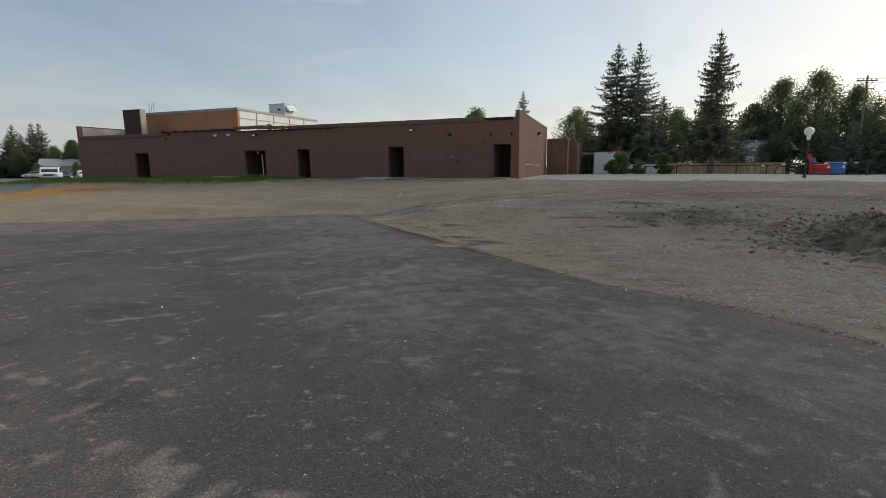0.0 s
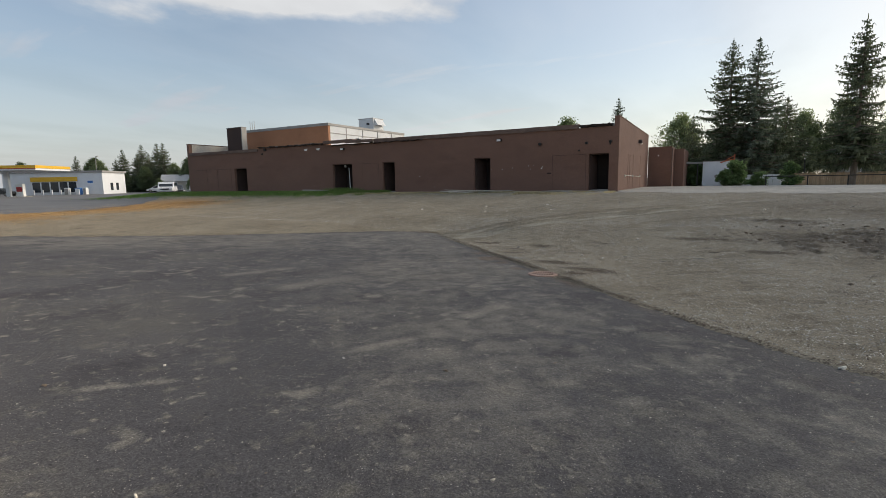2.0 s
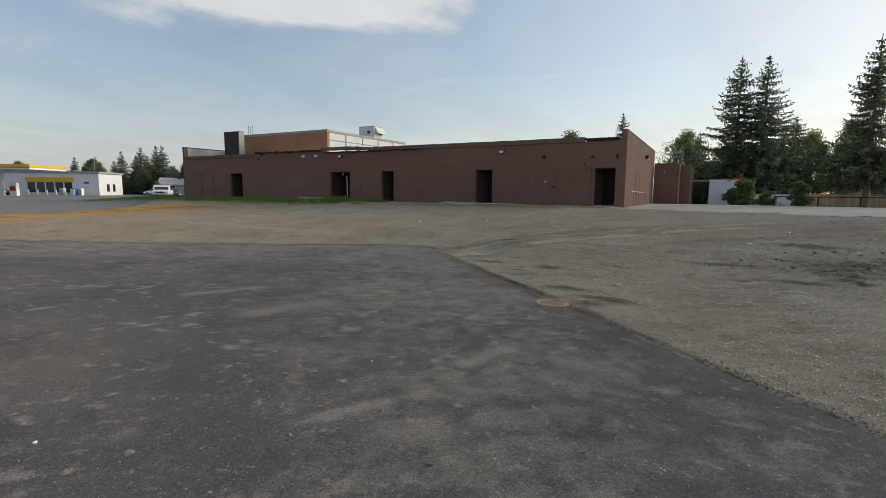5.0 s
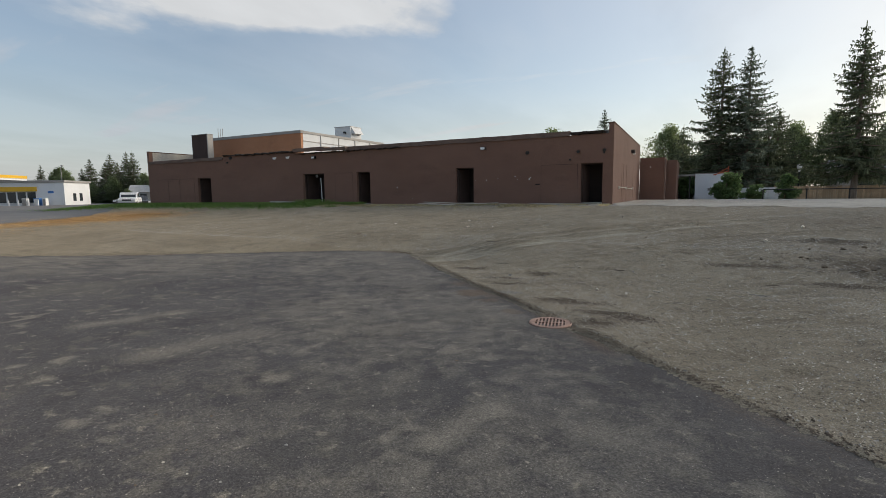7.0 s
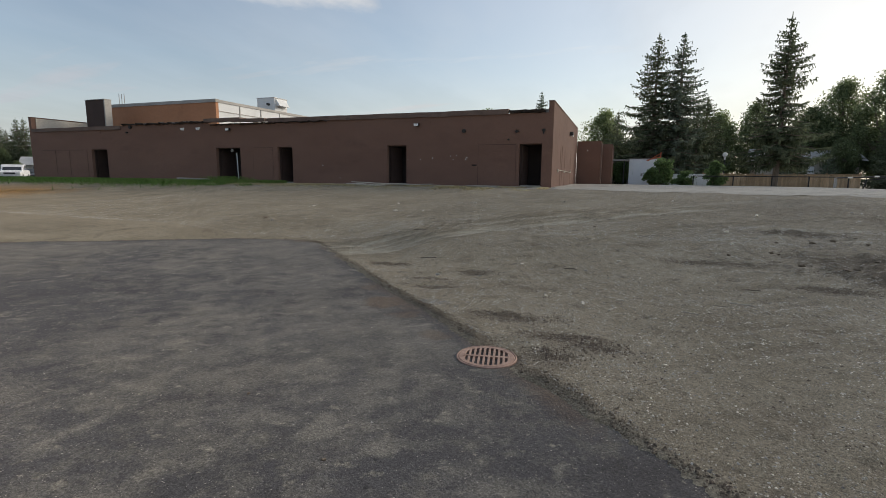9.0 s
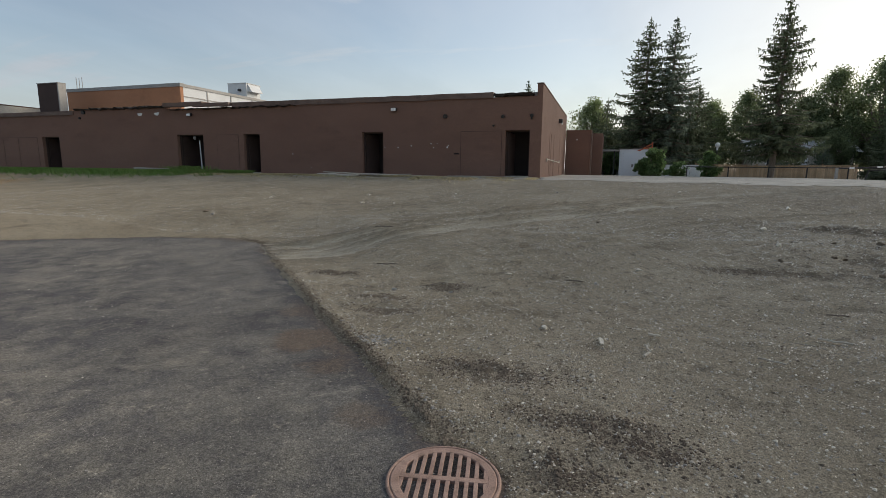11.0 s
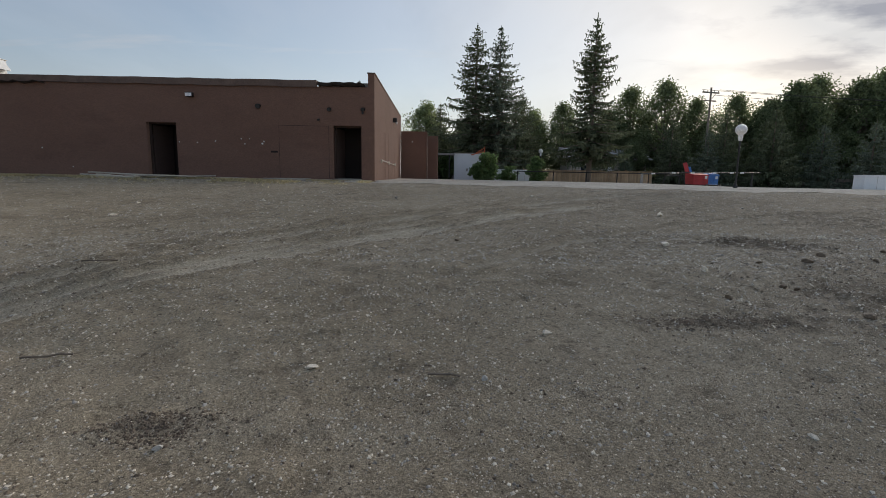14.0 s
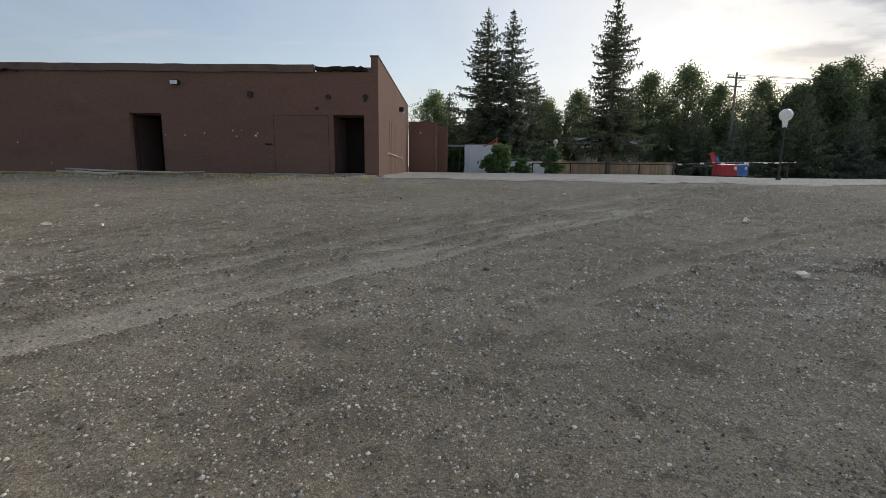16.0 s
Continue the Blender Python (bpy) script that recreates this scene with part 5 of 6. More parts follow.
for x, y, s, a in ((18, 63.5, 0.50, 50), (26.5, 63.5, 0.55, 80), (31.5, 63.0, 0.55, 110), (39.0, 62.5, 0.62, 140), (2.0, 66.0, 0.45, 170), (-1.0, 66.5, 0.5, 200), (22.5, 62.8, 0.5, 290), (35.3, 61.5, 0.55, 320), (43.5, 61, 0.6, 30)):
    again(poplar_c, x - 0.7, y, s, a, 1.15)
bush = leafy("green leafy lilac shrub", 2.4, 1.2, 54, "shrub", 50, 85, 0.14, 0.12, "shrub", "yard shrubs", 0.12, (1.25, 52.2, 0.62), 5)
bush_b = leafy("upright green leafy shrub", 2.1, 0.70, 55, "shrub", 36, 85, 0.14, 0.12, "shrub", "yard shrubs", 0.12, (5.45, 52.0, 0.62), 4)
again(bush, 2.9, 52.4, 0.58, 120, 1.25, foot=0.6)
again(bush, 0.45, 52.5, 0.68, 60, foot=0.6)
again(bush, -2.3, 56.6, 1.0, 200, foot=0.5)

# utility poles and wires
def utility_pole(x, y, h, label, turn=0.0):
    pole = thing("utility_pole", label, "utility pole", (x, y, zfoot(x, y) - 0.2), turn, group="utility poles")
    part("shaft", tube((0, 0, 0), (0, 0, h), 0.13, 0.09), "pole", pole)
    arm = part("crossarm", box(-1.0, 1.0, -0.06, 0.06, h - 0.55, h - 0.42, 0.01), "pole", pole)
    for s in (-0.9, -0.4, 0.4, 0.9):
        part("insulator", tube((s, 0, h - 0.42), (s, 0, h - 0.25), 0.04), "greyband", arm)
    part("crossarm", box(-0.7, 0.7, -0.06, 0.06, h - 1.35, h - 1.23, 0.01), "pole", pole)
    part("brace", tube((0, -0.08, h - 1.2), (0.6, -0.08, h - 0.5), 0.025), "pole", pole)
    return pole


utility_pole(24.4, 62.6, 10.1, "grey wooden utility pole with a crossarm", 15)
utility_pole(29.3, 45.2, 7.6, "weathered wooden pole by the yard", 0)
for dz, dx in ((0, -0.9), (0, 0.9), (-0.5, 0)):
    wire = thing("overhead_wire", "thin dark overhead wire", "wire", (0, 0, 0), group="overhead wires")
    bm = bmesh.new()
    p0, p1 = Vector((24.4 + dx, 62.6, 10.15 + dz)), Vector((75 + dx, 58, 9.6 + dz))
    last = p0
    for k in range(1, 11):
        q = p0.lerp(p1, k / 10) - Vector((0, 0, 0.9 * 4 * (k / 10) * (1 - k / 10)))
        tube(last, q, 0.018, seg=4, bm=bm)
        last = q
    part("cable", bm, "black", wire)
kiosk = thing("utility_box", "pale blue-white utility cabinet at the yard's edge", "utility box", (29.3, 48.2, 0.55))
part("casing", box(-0.95, 0.95, -0.5, 0.5, 0, 1.12, 0.02), "shed", kiosk)
part("lid", box(-1.0, 1.0, -0.55, 0.55, 1.122, 1.18, 0.02), "shed", kiosk)
part("door_seam", box(-0.01, 0.01, -0.506, -0.502, 0.05, 1.1), "greyband", kiosk)
back_fence = thing("dark_board_fence", "dark weathered board fence under the trees", "fence", (0, 0, 0))
for k in range(60):
    part("board", box(20.5 + k * 0.62, 21.08 + k * 0.62, 61.0, 61.04, 0.2, 1.5 + 0.04 * (k % 3)), "pole", back_fence)
part("rail", box(20.5, 57.6, 61.042, 61.1, 1.1, 1.2), "pole", back_fence)


# ---- houses and the filling station ----
def house(x, y, w, d, h, turn, wallmat, label):
    z = zfoot(x, y)
    home = thing("house", label, "house", (x, y, z), turn, group="houses")
    part("wall", box(-w / 2, w / 2, -d / 2, d / 2, -0.3, h), wallmat, home)
    part("roof", prism([(-d / 2 - 0.5, h), (d / 2 + 0.5, h), (0, h + d * 0.22)], "x", -w / 2 - 0.5, w / 2 + 0.5), "shingle", home)
    for s in (-0.28, 0.28):
        win = part("window", box(w * s - 0.7, w * s + 0.7, -d / 2 - 0.04, -d / 2 - 0.002, 1.0, 2.1), "stationwhite", home)
        part("pane", box(w * s - 0.6, w * s + 0.6, -d / 2 - 0.055, -d / 2 - 0.042, 1.1, 2.0), "glass", win)
    part("door", box(-0.45, 0.45, -d / 2 - 0.05, -d / 2 - 0.002, 0, 2.05), "stationwhite", home)


house(-104, 70.0, 10, 7, 2.3, 52, "siding", "small beige bungalow with a pale grey roof")
house(-128, 82, 12, 8, 2.9, 52, "siding", "small beige bungalow with a pale grey roof")
house(14.8, 66.5, 8, 6, 2.6, 0, "siding", "pale bungalow half hidden behind trees")

STN = pose(-100.1, 50.1, 0.25, 0, 0, math.degrees(math.atan2(9.4, 12.9)))
store = thing("station_store", "white filling-station shop with a yellow sign band", "shop", (0, 0, 0))
store.matrix_basis = STN
part("front_wall", box(-17, 0, 0, 0.3, 0, 4.1), "stationwhite", store)
part("side_wall", box(-0.3, 0, 0.302, 8, 0, 4.1), "stationwhite", store)
part("side_wall", box(-17, -16.7, 0.302, 8, 0, 4.1), "stationwhite", store)
part("rear_wall", box(-16.7, -0.3, 7.7, 8, 0, 4.1), "stationwhite", store)
part("roof", box(-17.2, 0.25, -0.3, 8.2, 4.102, 4.45, 0.02), "greyband", store)
part("sign_band", box(-12.2, -4.3, -0.22, -0.002, 2.55, 3.35, 0.02), "yellow", store, "yellow sign band")
for k in range(5):
    win = part("window", box(-12.1 + k * 1.55, -10.65 + k * 1.55, -0.06, -0.002, 0.5, 2.5), "stationwhite", store)
    part("pane", box(-12.02 + k * 1.55, -10.73 + k * 1.55, -0.075, -0.062, 0.58, 2.42), "glass", win)
part("notice", box(-2.6, -1.7, -0.03, -0.002, 2.2, 2.6), "blue", store)
for y in (2.5, 4.5):
    part("window", box(0.002, 0.04, y, y + 0.9, 0.8, 2.2), "glass", store)
for x, mat, w in ((-3.6, "blue", 0.9), (-5.5, "paper", 0.7), (-2.4, "paper", 0.5)):
    box_ = thing("vending_box", "ice or vending box by the shop front", "vending box", (0, 0, 0), group="shop front boxes")
    box_.matrix_basis = STN @ pose(x, -1.2, 0)
    part("casing", box(-w / 2, w / 2, -0.4, 0.4, 0, 1.35, 0.04), mat, box_)
    part("door", box(-w / 2 + 0.06, w / 2 - 0.06, -0.43, -0.402, 0.1, 1.2), "paper" if mat == "blue" else "greyband", box_)
for k in range(7):
    bol = thing("bollard", "white steel bollard before the shop", "bollard", (0, 0, 0), group="shop bollards")
    bol.matrix_basis = STN @ pose(-12 + k * 1.5, -2.2, 0)
    part("shaft", tube((0, 0, 0), (0, 0, 1.0), 0.09), "stationwhite", bol)
    part("dome", ball((0, 0, 1.0), 0.09, 10, 6), "stationwhite", bol)
canopy = thing("station_canopy", "flat filling-station canopy with a yellow and white edge", "canopy", (0, 0, 0))
canopy.matrix_basis = STN @ pose(-2.5, -16, 0)
part("deck", box(-28, 4.2, -4, 4, 4.0, 4.7, 0.02), "stationwhite", canopy)
part("yellow_edge", box(-28.05, 4.25, -4.06, -4.002, 4.3, 4.72), "yellow", canopy, "yellow edge band")
part("yellow_edge", box(4.202, 4.26, -4.06, 4.0, 4.3, 4.72), "yellow", canopy, "yellow edge band")
part("red_line", box(-28.05, 4.25, -4.07, -4.003, 4.21, 4.3), "carred", canopy, "red line under the edge")
for x in (-22, -12, -2.5):
    part("column", box(x - 0.25, x + 0.25, -0.25, 0.25, 0, 4.0, 0.02), "stationwhite", canopy)
for x in (-20.3, -10.3, -0.8):
    pump = thing("fuel_pump", "white and red fuel pump under the canopy", "fuel pump", (0, 0, 0), group="fuel pumps")
    pump.matrix_basis = STN @ pose(-2.5 + x, -16, 0)
    part("body", box(-0.5, 0.5, -0.3, 0.3, 0.15, 2.1, 0.05), "paper", pump)
    part("panel", box(-0.4, 0.4, -0.32, -0.302, 0.9, 1.6), "carred", pump)
    part("island", box(-1.2, 1.2, -0.6, 0.6, 0, 0.149, 0.03), "concrete", pump)
sign_tower = thing("station_sign", "tall grey station sign with yellow band", "sign", (0, 0, 0))
sign_tower.matrix_basis = STN @ pose(-19.5, -6, 0)
part("leg", box(-1.4, -1.1, -0.15, 0.15, 0, 6.5), "cardark", sign_tower)
part("leg", box(1.1, 1.4, -0.15, 0.15, 0, 6.5), "cardark", sign_tower)
part("panel", box(-1.09, 1.09, -0.1, 0.1, 2.6, 6.2), "stationwhite", sign_tower)
part("band", box(-1.09, 1.09, -0.12, -0.102, 3.0, 3.8), "yellow", sign_tower)
part("gable", prism([(-1.5, 6.5), (1.5, 6.5), (0, 7.3)], "y", -0.2, 0.2), "cardark", sign_tower)


def car(x, y, turn, mat, label, pickup=False, z=0.33):
    c = thing("pickup_truck" if pickup else "car", label, "pickup" if pickup else "car", (x, y, z), turn, group="parked cars")
    if pickup:
        outline = [(-2.75, 0.55), (2.7, 0.55), (2.75, 1.05), (1.3, 1.18), (0.75, 1.85), (-0.75, 1.88), (-0.85, 1.22), (-2.75, 1.22)]
        glass = [(1.12, 1.22), (0.68, 1.76), (-0.66, 1.78), (-0.68, 1.22)]
        w = 0.98
    else:
        outline = [(-2.2, 0.35), (2.2, 0.35), (2.25, 0.72), (1.15, 0.93), (0.45, 1.40), (-1.05, 1.43), (-1.75, 0.98), (-2.25, 0.92)]
        glass = [(1.0, 0.95), (0.40, 1.34), (-1.0, 1.36), (-1.55, 0.98)]
        w = 0.88
    part("body", prism(outline, "y", -w, w, 0.07), mat, c)
    part("side_glass", prism(glass, "y", -w - 0.012, w + 0.012), "glass", c, "dark side windows")
    a, b = outline[3], outline[4]
    n = Vector((b[1] - a[1], 0, a[0] - b[0])).normalized() * 0.012
    bm = bmesh.new()
    bm.faces.new([bm.verts.new(v) for v in ((a[0] * 0.96 + b[0] * 0.04 + n.x, -w * 0.85, a[1] + 0.04 + n.z), (a[0] * 0.96 + b[0] * 0.04 + n.x, w * 0.85, a[1] + 0.04 + n.z), (b[0] + n.x, w * 0.8, b[1] - 0.04 + n.z), (b[0] + n.x, -w * 0.8, b[1] - 0.04 + n.z))])
    part("windscreen", bm, "glass", c, "dark windscreen")
    for fx in (1.65, -1.65) if pickup else (1.4, -1.4):
        for s in (-1, 1):
            r = 0.40 if pickup else 0.32
            wheel = part("wheel", tube((fx, s * (w - 0.16), r), (fx, s * (w + 0.02), r), r, seg=18), "tyre", c)
            part("rim", tube((fx, s * (w + 0.021), r), (fx, s * (w + 0.03), r), r * 0.6, seg=14), "greyband", wheel)
    f = outline[2][0] + 0.01
    for s in (-1, 1):
        part("headlight", box(f - 0.06, f + 0.01, s * w * 0.8 - 0.14, s * w * 0.8 + 0.14, outline[2][1] - 0.24, outline[2][1] - 0.06, 0.02), "paper", c)
        part("tail_lamp", box(-f - 0.01, -f + 0.05, s * w * 0.85 - 0.1, s * w * 0.85 + 0.1, 0.75, 0.95, 0.02), "carred", c)
    part("grille", box(f - 0.05, f + 0.015, -w * 0.5, w * 0.5, outline[2][1] - 0.26, outline[2][1] - 0.08), "black", c)
    return c


car(-58.6, 17.6, 12, "carwhite", "white sedan waiting in the car park")
car(-67.4, 42.4, -38, "carwhite", "white pickup truck parked by the houses", True)
car(-72.5, 50.2, -30, "carwhite", "white sedan parked by the houses")
car(-71.0, 45.8, -20, "cardark", "dark sedan parked by the houses")
car(-102.5, 62.0, 210, "carwhite", "pale sedan parked beside the shop")
car(-110, 38.5, 30, "cardark", "dark car at the filling station")
car(-117, 34.0, 20, "carwhite", "pale car at the filling station")

far_spruce = spruce("dark spruce beyond the street", 11.6, 3.9, 0.5, 61, "needle", 1.5, at=(-122, 70, 0.2), group="street trees")
for x, y, s, w in ((-130.5, 70, 0.94, 0.9), (-117.3, 71, 1.02, 0.9), (-113.2, 70, 1.0, 0.9), (-153.7, 70, 0.88, 0.8), (-124.5, 73, 0.85, 1.2), (-118.5, 67, 0.8, 1.1), (-126, 66, 0.7, 1.0)):
    again(far_spruce, x, y, s, x * 7, w)
for x, y, s, t in ((-105.5, 71, 0.80, poplar_c), (-109.5, 70, 0.76, poplar_b), (-101.5, 71.5, 0.78, poplar_b), (-97.5, 72, 0.84, poplar_c), (-93.5, 74, 0.82, poplar_b), (-89, 72, 0.85, poplar_c), (-114.5, 66, 0.62, poplar_c), (-120, 65, 0.55, poplar_b), (-141.5, 70, 0.95, poplar_b), (-146, 71, 0.95, poplar_c),
                   (-137, 68, 0.7, poplar_c), (-160, 60, 0.85, poplar_c), (-170, 50, 0.85, poplar_b), (-180, 40, 0.8, poplar_c), (-84, 72, 0.95, poplar_c), (-78, 73, 0.95, poplar_b), (-94, 63.5, 0.36, poplar_b), (-90, 62, 0.33, poplar_b), (-104, 63, 0.36, poplar_b)):
    again(t, x, y, s, x * 5)
for k in range(14):
    a = radians(150 + k * 15)
    again(poplar_c if k % 2 else poplar_b, 20 + 120 * math.cos(a + 0.8), -10 + 110 * math.sin(a + 0.8), 1.0, k * 40)
for x, y in ((-135, 66), (-112, 80)):
    sl = thing("street_lamp", "tall grey street lamp with a curved arm", "street lamp", (x, y, 0.25), group="street lamps")
    part("pole", tube((0, 0, 0), (0, 0, 8.5), 0.12, 0.08), "greyband", sl)
    part("arm", tube((0, 0, 8.4), (2.0, -0.6, 8.9), 0.06), "greyband", sl)
    part("head", box(1.7, 2.5, -0.8, -0.5, 8.78, 8.95, 0.03), "greyband", sl)

# ---- straw, grass and weeds along the building ----
def blades(name, n, place, tall, wide, mat, seed, lean=0.4, flat=False):
    rng = np.random.default_rng(seed)
    xy = place(rng, n)
    z = terrain(xy[:, 0], xy[:, 1])
    c = np.column_stack([xy, z])
    a = rng.uniform(0, 6.283, len(c))
    if flat:
        d = np.column_stack([np.cos(a), np.sin(a), rng.uniform(0.0, 0.25, len(c))]) * tall * rng.uniform(0.5, 1.3, (len(c), 1))
        c[:, 2] += 0.015
    else:
        d = np.column_stack([np.cos(a) * lean, np.sin(a) * lean, np.ones(len(c))]) * tall * rng.uniform(0.4, 1.3, (len(c), 1))
    s = np.column_stack([-np.sin(a), np.cos(a), np.zeros(len(c))]) * wide
    return quads(name, c, d, s, mat, None)


def grass_place(rng, n):
    x = rng.uniform(-55, -21.5, n)
    y = 33.5 - np.abs(rng.normal(0, 1.6, n)) - 0.1
    keep = 0.5 + 0.5 * wave(x, y, 1.1, 5) < np.interp(x, [-55, -36, -30, -21.5], [1.0, 0.85, 0.62, 0.30])
    extra = np.column_stack([rng.normal(-52, 2.6, n // 5), rng.normal(31.4, 1.6, n // 5)])
    return np.concatenate([np.column_stack([x, y])[keep], extra])


def dry_place(rng, n):
    x = rng.uniform(-34, -5.6, n)
    y = 33.5 - np.abs(rng.normal(0, 1.5, n)) - 0.1
    keep = 0.5 + 0.5 * wave(x, y, 1.1, 6) < np.interp(x, [-30, -22, -14, -6], [0.4, 0.6, 0.62, 0.5])
    return np.column_stack([x, y])[keep]


tagged(blades("grass", 60000, grass_place, 0.20, 0.018, "grass", 71, 1.1), "short green weedy grass along the wall", "grass", kind="stuff")
tagged(blades("dry_grass", 32000, dry_place, 0.075, 0.016, "drygrass", 74, 1.6), "sparse dry yellowish grass along the wall", "grass", kind="stuff")


def straw_place(rng, n):
    u, v = rng.uniform(0, 1, n), rng.normal(0.0, 0.42, n)
    a = np.array([-27.5, 4.0]) + u[:, None] * np.array([-9.5, 22.5]) + np.column_stack([-1.6 * np.sin(u * 3.1), 0 * u])
    w = np.interp(u, [0, 0.5, 1], [6.2, 6.6, 4.6])
    p = a + (v * w)[:, None] * np.array([0.95, 0.30])
    keep = wave(p[:, 0], p[:, 1], 1.6, 55) + 0.4 > rng.uniform(-0.6, 0.9, n) * (0.4 + np.abs(v))
    return p[keep]


tagged(blades("straw", 60000, straw_place, 0.13, 0.011, "straw", 72, flat=True), "scattered orange-brown dry straw mulch", "straw", kind="stuff")


def weed_place(rng, n):
    return np.column_stack([rng.normal(-27.6, 0.9, n), rng.normal(33.1, 0.25, n)])


tagged(blades("weeds", 1200, weed_place, 0.38, 0.012, "grass", 73, 0.6), "green weeds before a doorway", "weeds", kind="stuff")

# ---- the drain ----
DX, DY, DR = -2.977, 10.69, 0.285
DZ = float(asphalt_z(DY)) + 0.018
drain = thing("storm_drain", "round rusty cast-iron storm drain grate set in the asphalt edge", "storm drain", (DX, DY, DZ), 12)


def disc_ring(r0, r1, z0, z1, seg=64):
    bm = bmesh.new()
    rings = [[bm.verts.new((r * math.cos(k * 2 * math.pi / seg), r * math.sin(k * 2 * math.pi / seg), z)) for k in range(seg)] for r, z in ((r0, z0), (r1, z0), (r1, z1 - 0.006), (r1 - 0.006, z1), (r0 + 0.004, z1), (r0, z1 - 0.004))]
    for a, b in zip(rings, rings[1:] + rings[:1]):
        for k in range(seg):
            bm.faces.new((a[k], a[(k + 1) % seg], b[(k + 1) % seg], b[k]))
    bmesh.ops.recalc_face_normals(bm, faces=bm.faces)
    return bm


part("frame_ring", disc_ring(DR - 0.018, DR, -0.14, 0.0), "rust", drain, "rusty outer ring")
grate = part("grate_rim", disc_ring(DR - 0.066, DR - 0.0195, -0.04, 0.001), "rust", drain)
part("cross_bar", box(-DR + 0.063, DR - 0.063, -0.017, 0.017, -0.042, 0.0005, 0.003), "rust", drain)
for k in range(5):
    x = 0.023 + 0.046 * k
    reach = math.sqrt((DR - 0.060) ** 2 - x * x)
    for s in (-1, 1):
        for y0, y1 in ((0.0172, reach), (-reach, -0.0172)):
            part("bar", box(s * x - 0.0105, s * x + 0.0105, y0, y1, -0.0125, 0.0, 0.002), "rust", grate)
            # lower half of the bar takes the pit's colour, painting shade into the slots
            part("bar_web", box(s * x - 0.009, s * x + 0.009, y0, y1, -0.040, -0.0127), "pit", grate)
part("pit", tube((0, 0, -0.32), (0, 0, -0.13), DR - 0.024, seg=40), "pit", drain, "pit below, coloured near-black for its shade")

# ---- planks, slabs, debris ----
def board(name, label, at, size, turn, tilt=0.0, mat="plank", roll=0.0):
    b = part(name, box(-size[0] / 2, size[0] / 2, -size[1] / 2, size[1] / 2, 0, size[2], 0.008), mat)
    b.matrix_basis = pose(*at, roll, tilt, turn)
    return tagged(b, label, "board" if mat == "plank" else "slab", group="loose boards" if mat == "plank" else "loose slabs")


def on(x, y, up=0.0):
    return (x, y, ground_at(x, y) + up)


rnd = random.Random(12)
for x, y, l, a, up, tl in ((-16.6, 32.2, 2.6, -22, 0.03, 1), (-15.8, 31.8, 3.2, -34, 0.04, 2), (-15.2, 31.5, 2.4, -40, 0.02, -1), (-14.6, 32.4, 3.4, 4, 0.10, 1), (-13.3, 32.6, 2.2, 7, 0.05, -2), (-16.0, 32.5, 2.8, -3, 0.12, 2), (-9.2, 33.5, 1.6, 2, 0.0, 0), (-7.9, 33.4, 1.2, -6, 0.0, 0), (-11.6, 33.0, 1.2, 9, 0.0, 1), (-9.4, 32.6, 1.5, -5, 0.0, 1)):
    board("plank", "grey weathered plank lying by the wall", on(x, y, up * 0.8 + 0.05), (l, 0.18, 0.05), a, tl)
for x, y, l, w, a, up in ((-30.9, 32.6, 2.2, 0.7, 3, 0.03), (-29.6, 32.4, 1.8, 0.6, -5, 0.02), (-30.2, 32.7, 2.4, 0.5, 2, 0.17)):
    board("concrete_slab", "pale broken concrete slab by the wall", on(x, y, up), (l, w, 0.14), a, 1.5, "concrete")


def rock_mesh(seed, size, flat=0.6, detail=2):
    rng = np.random.default_rng(seed)
    bm = bmesh.new()
    bmesh.ops.create_icosphere(bm, subdivisions=detail, radius=1)
    axes = rng.normal(0, 1, (11, 3))
    axes /= np.linalg.norm(axes, axis=1, keepdims=True)
    cut = rng.uniform(0.42, 0.72, 11)
    for v in bm.verts:
        for n, c in zip(axes, cut):
            d = v.co.dot(Vector(n))
            if d > c:
                v.co -= Vector(n) * (d - c)
        v.co *= 1 + 0.05 * noise.noise(v.co * 2.2 + Vector((seed, 0, 0)))
    bmesh.ops.scale(bm, vec=(size * rng.uniform(0.8, 1.3), size * rng.uniform(0.6, 1.0), size * flat), verts=bm.verts)
    return bm


def rock(x, y, size, mat, label, seed, flat=0.6, group="loose stones", name="stone"):
    r = part(name, rock_mesh(seed, size, flat), mat)
    r.matrix_basis = pose(x, y, ground_at(x, y) + size * flat * 0.25, 0, 0, seed * 47 % 360)
    return tagged(r, label, "stone", group=group)


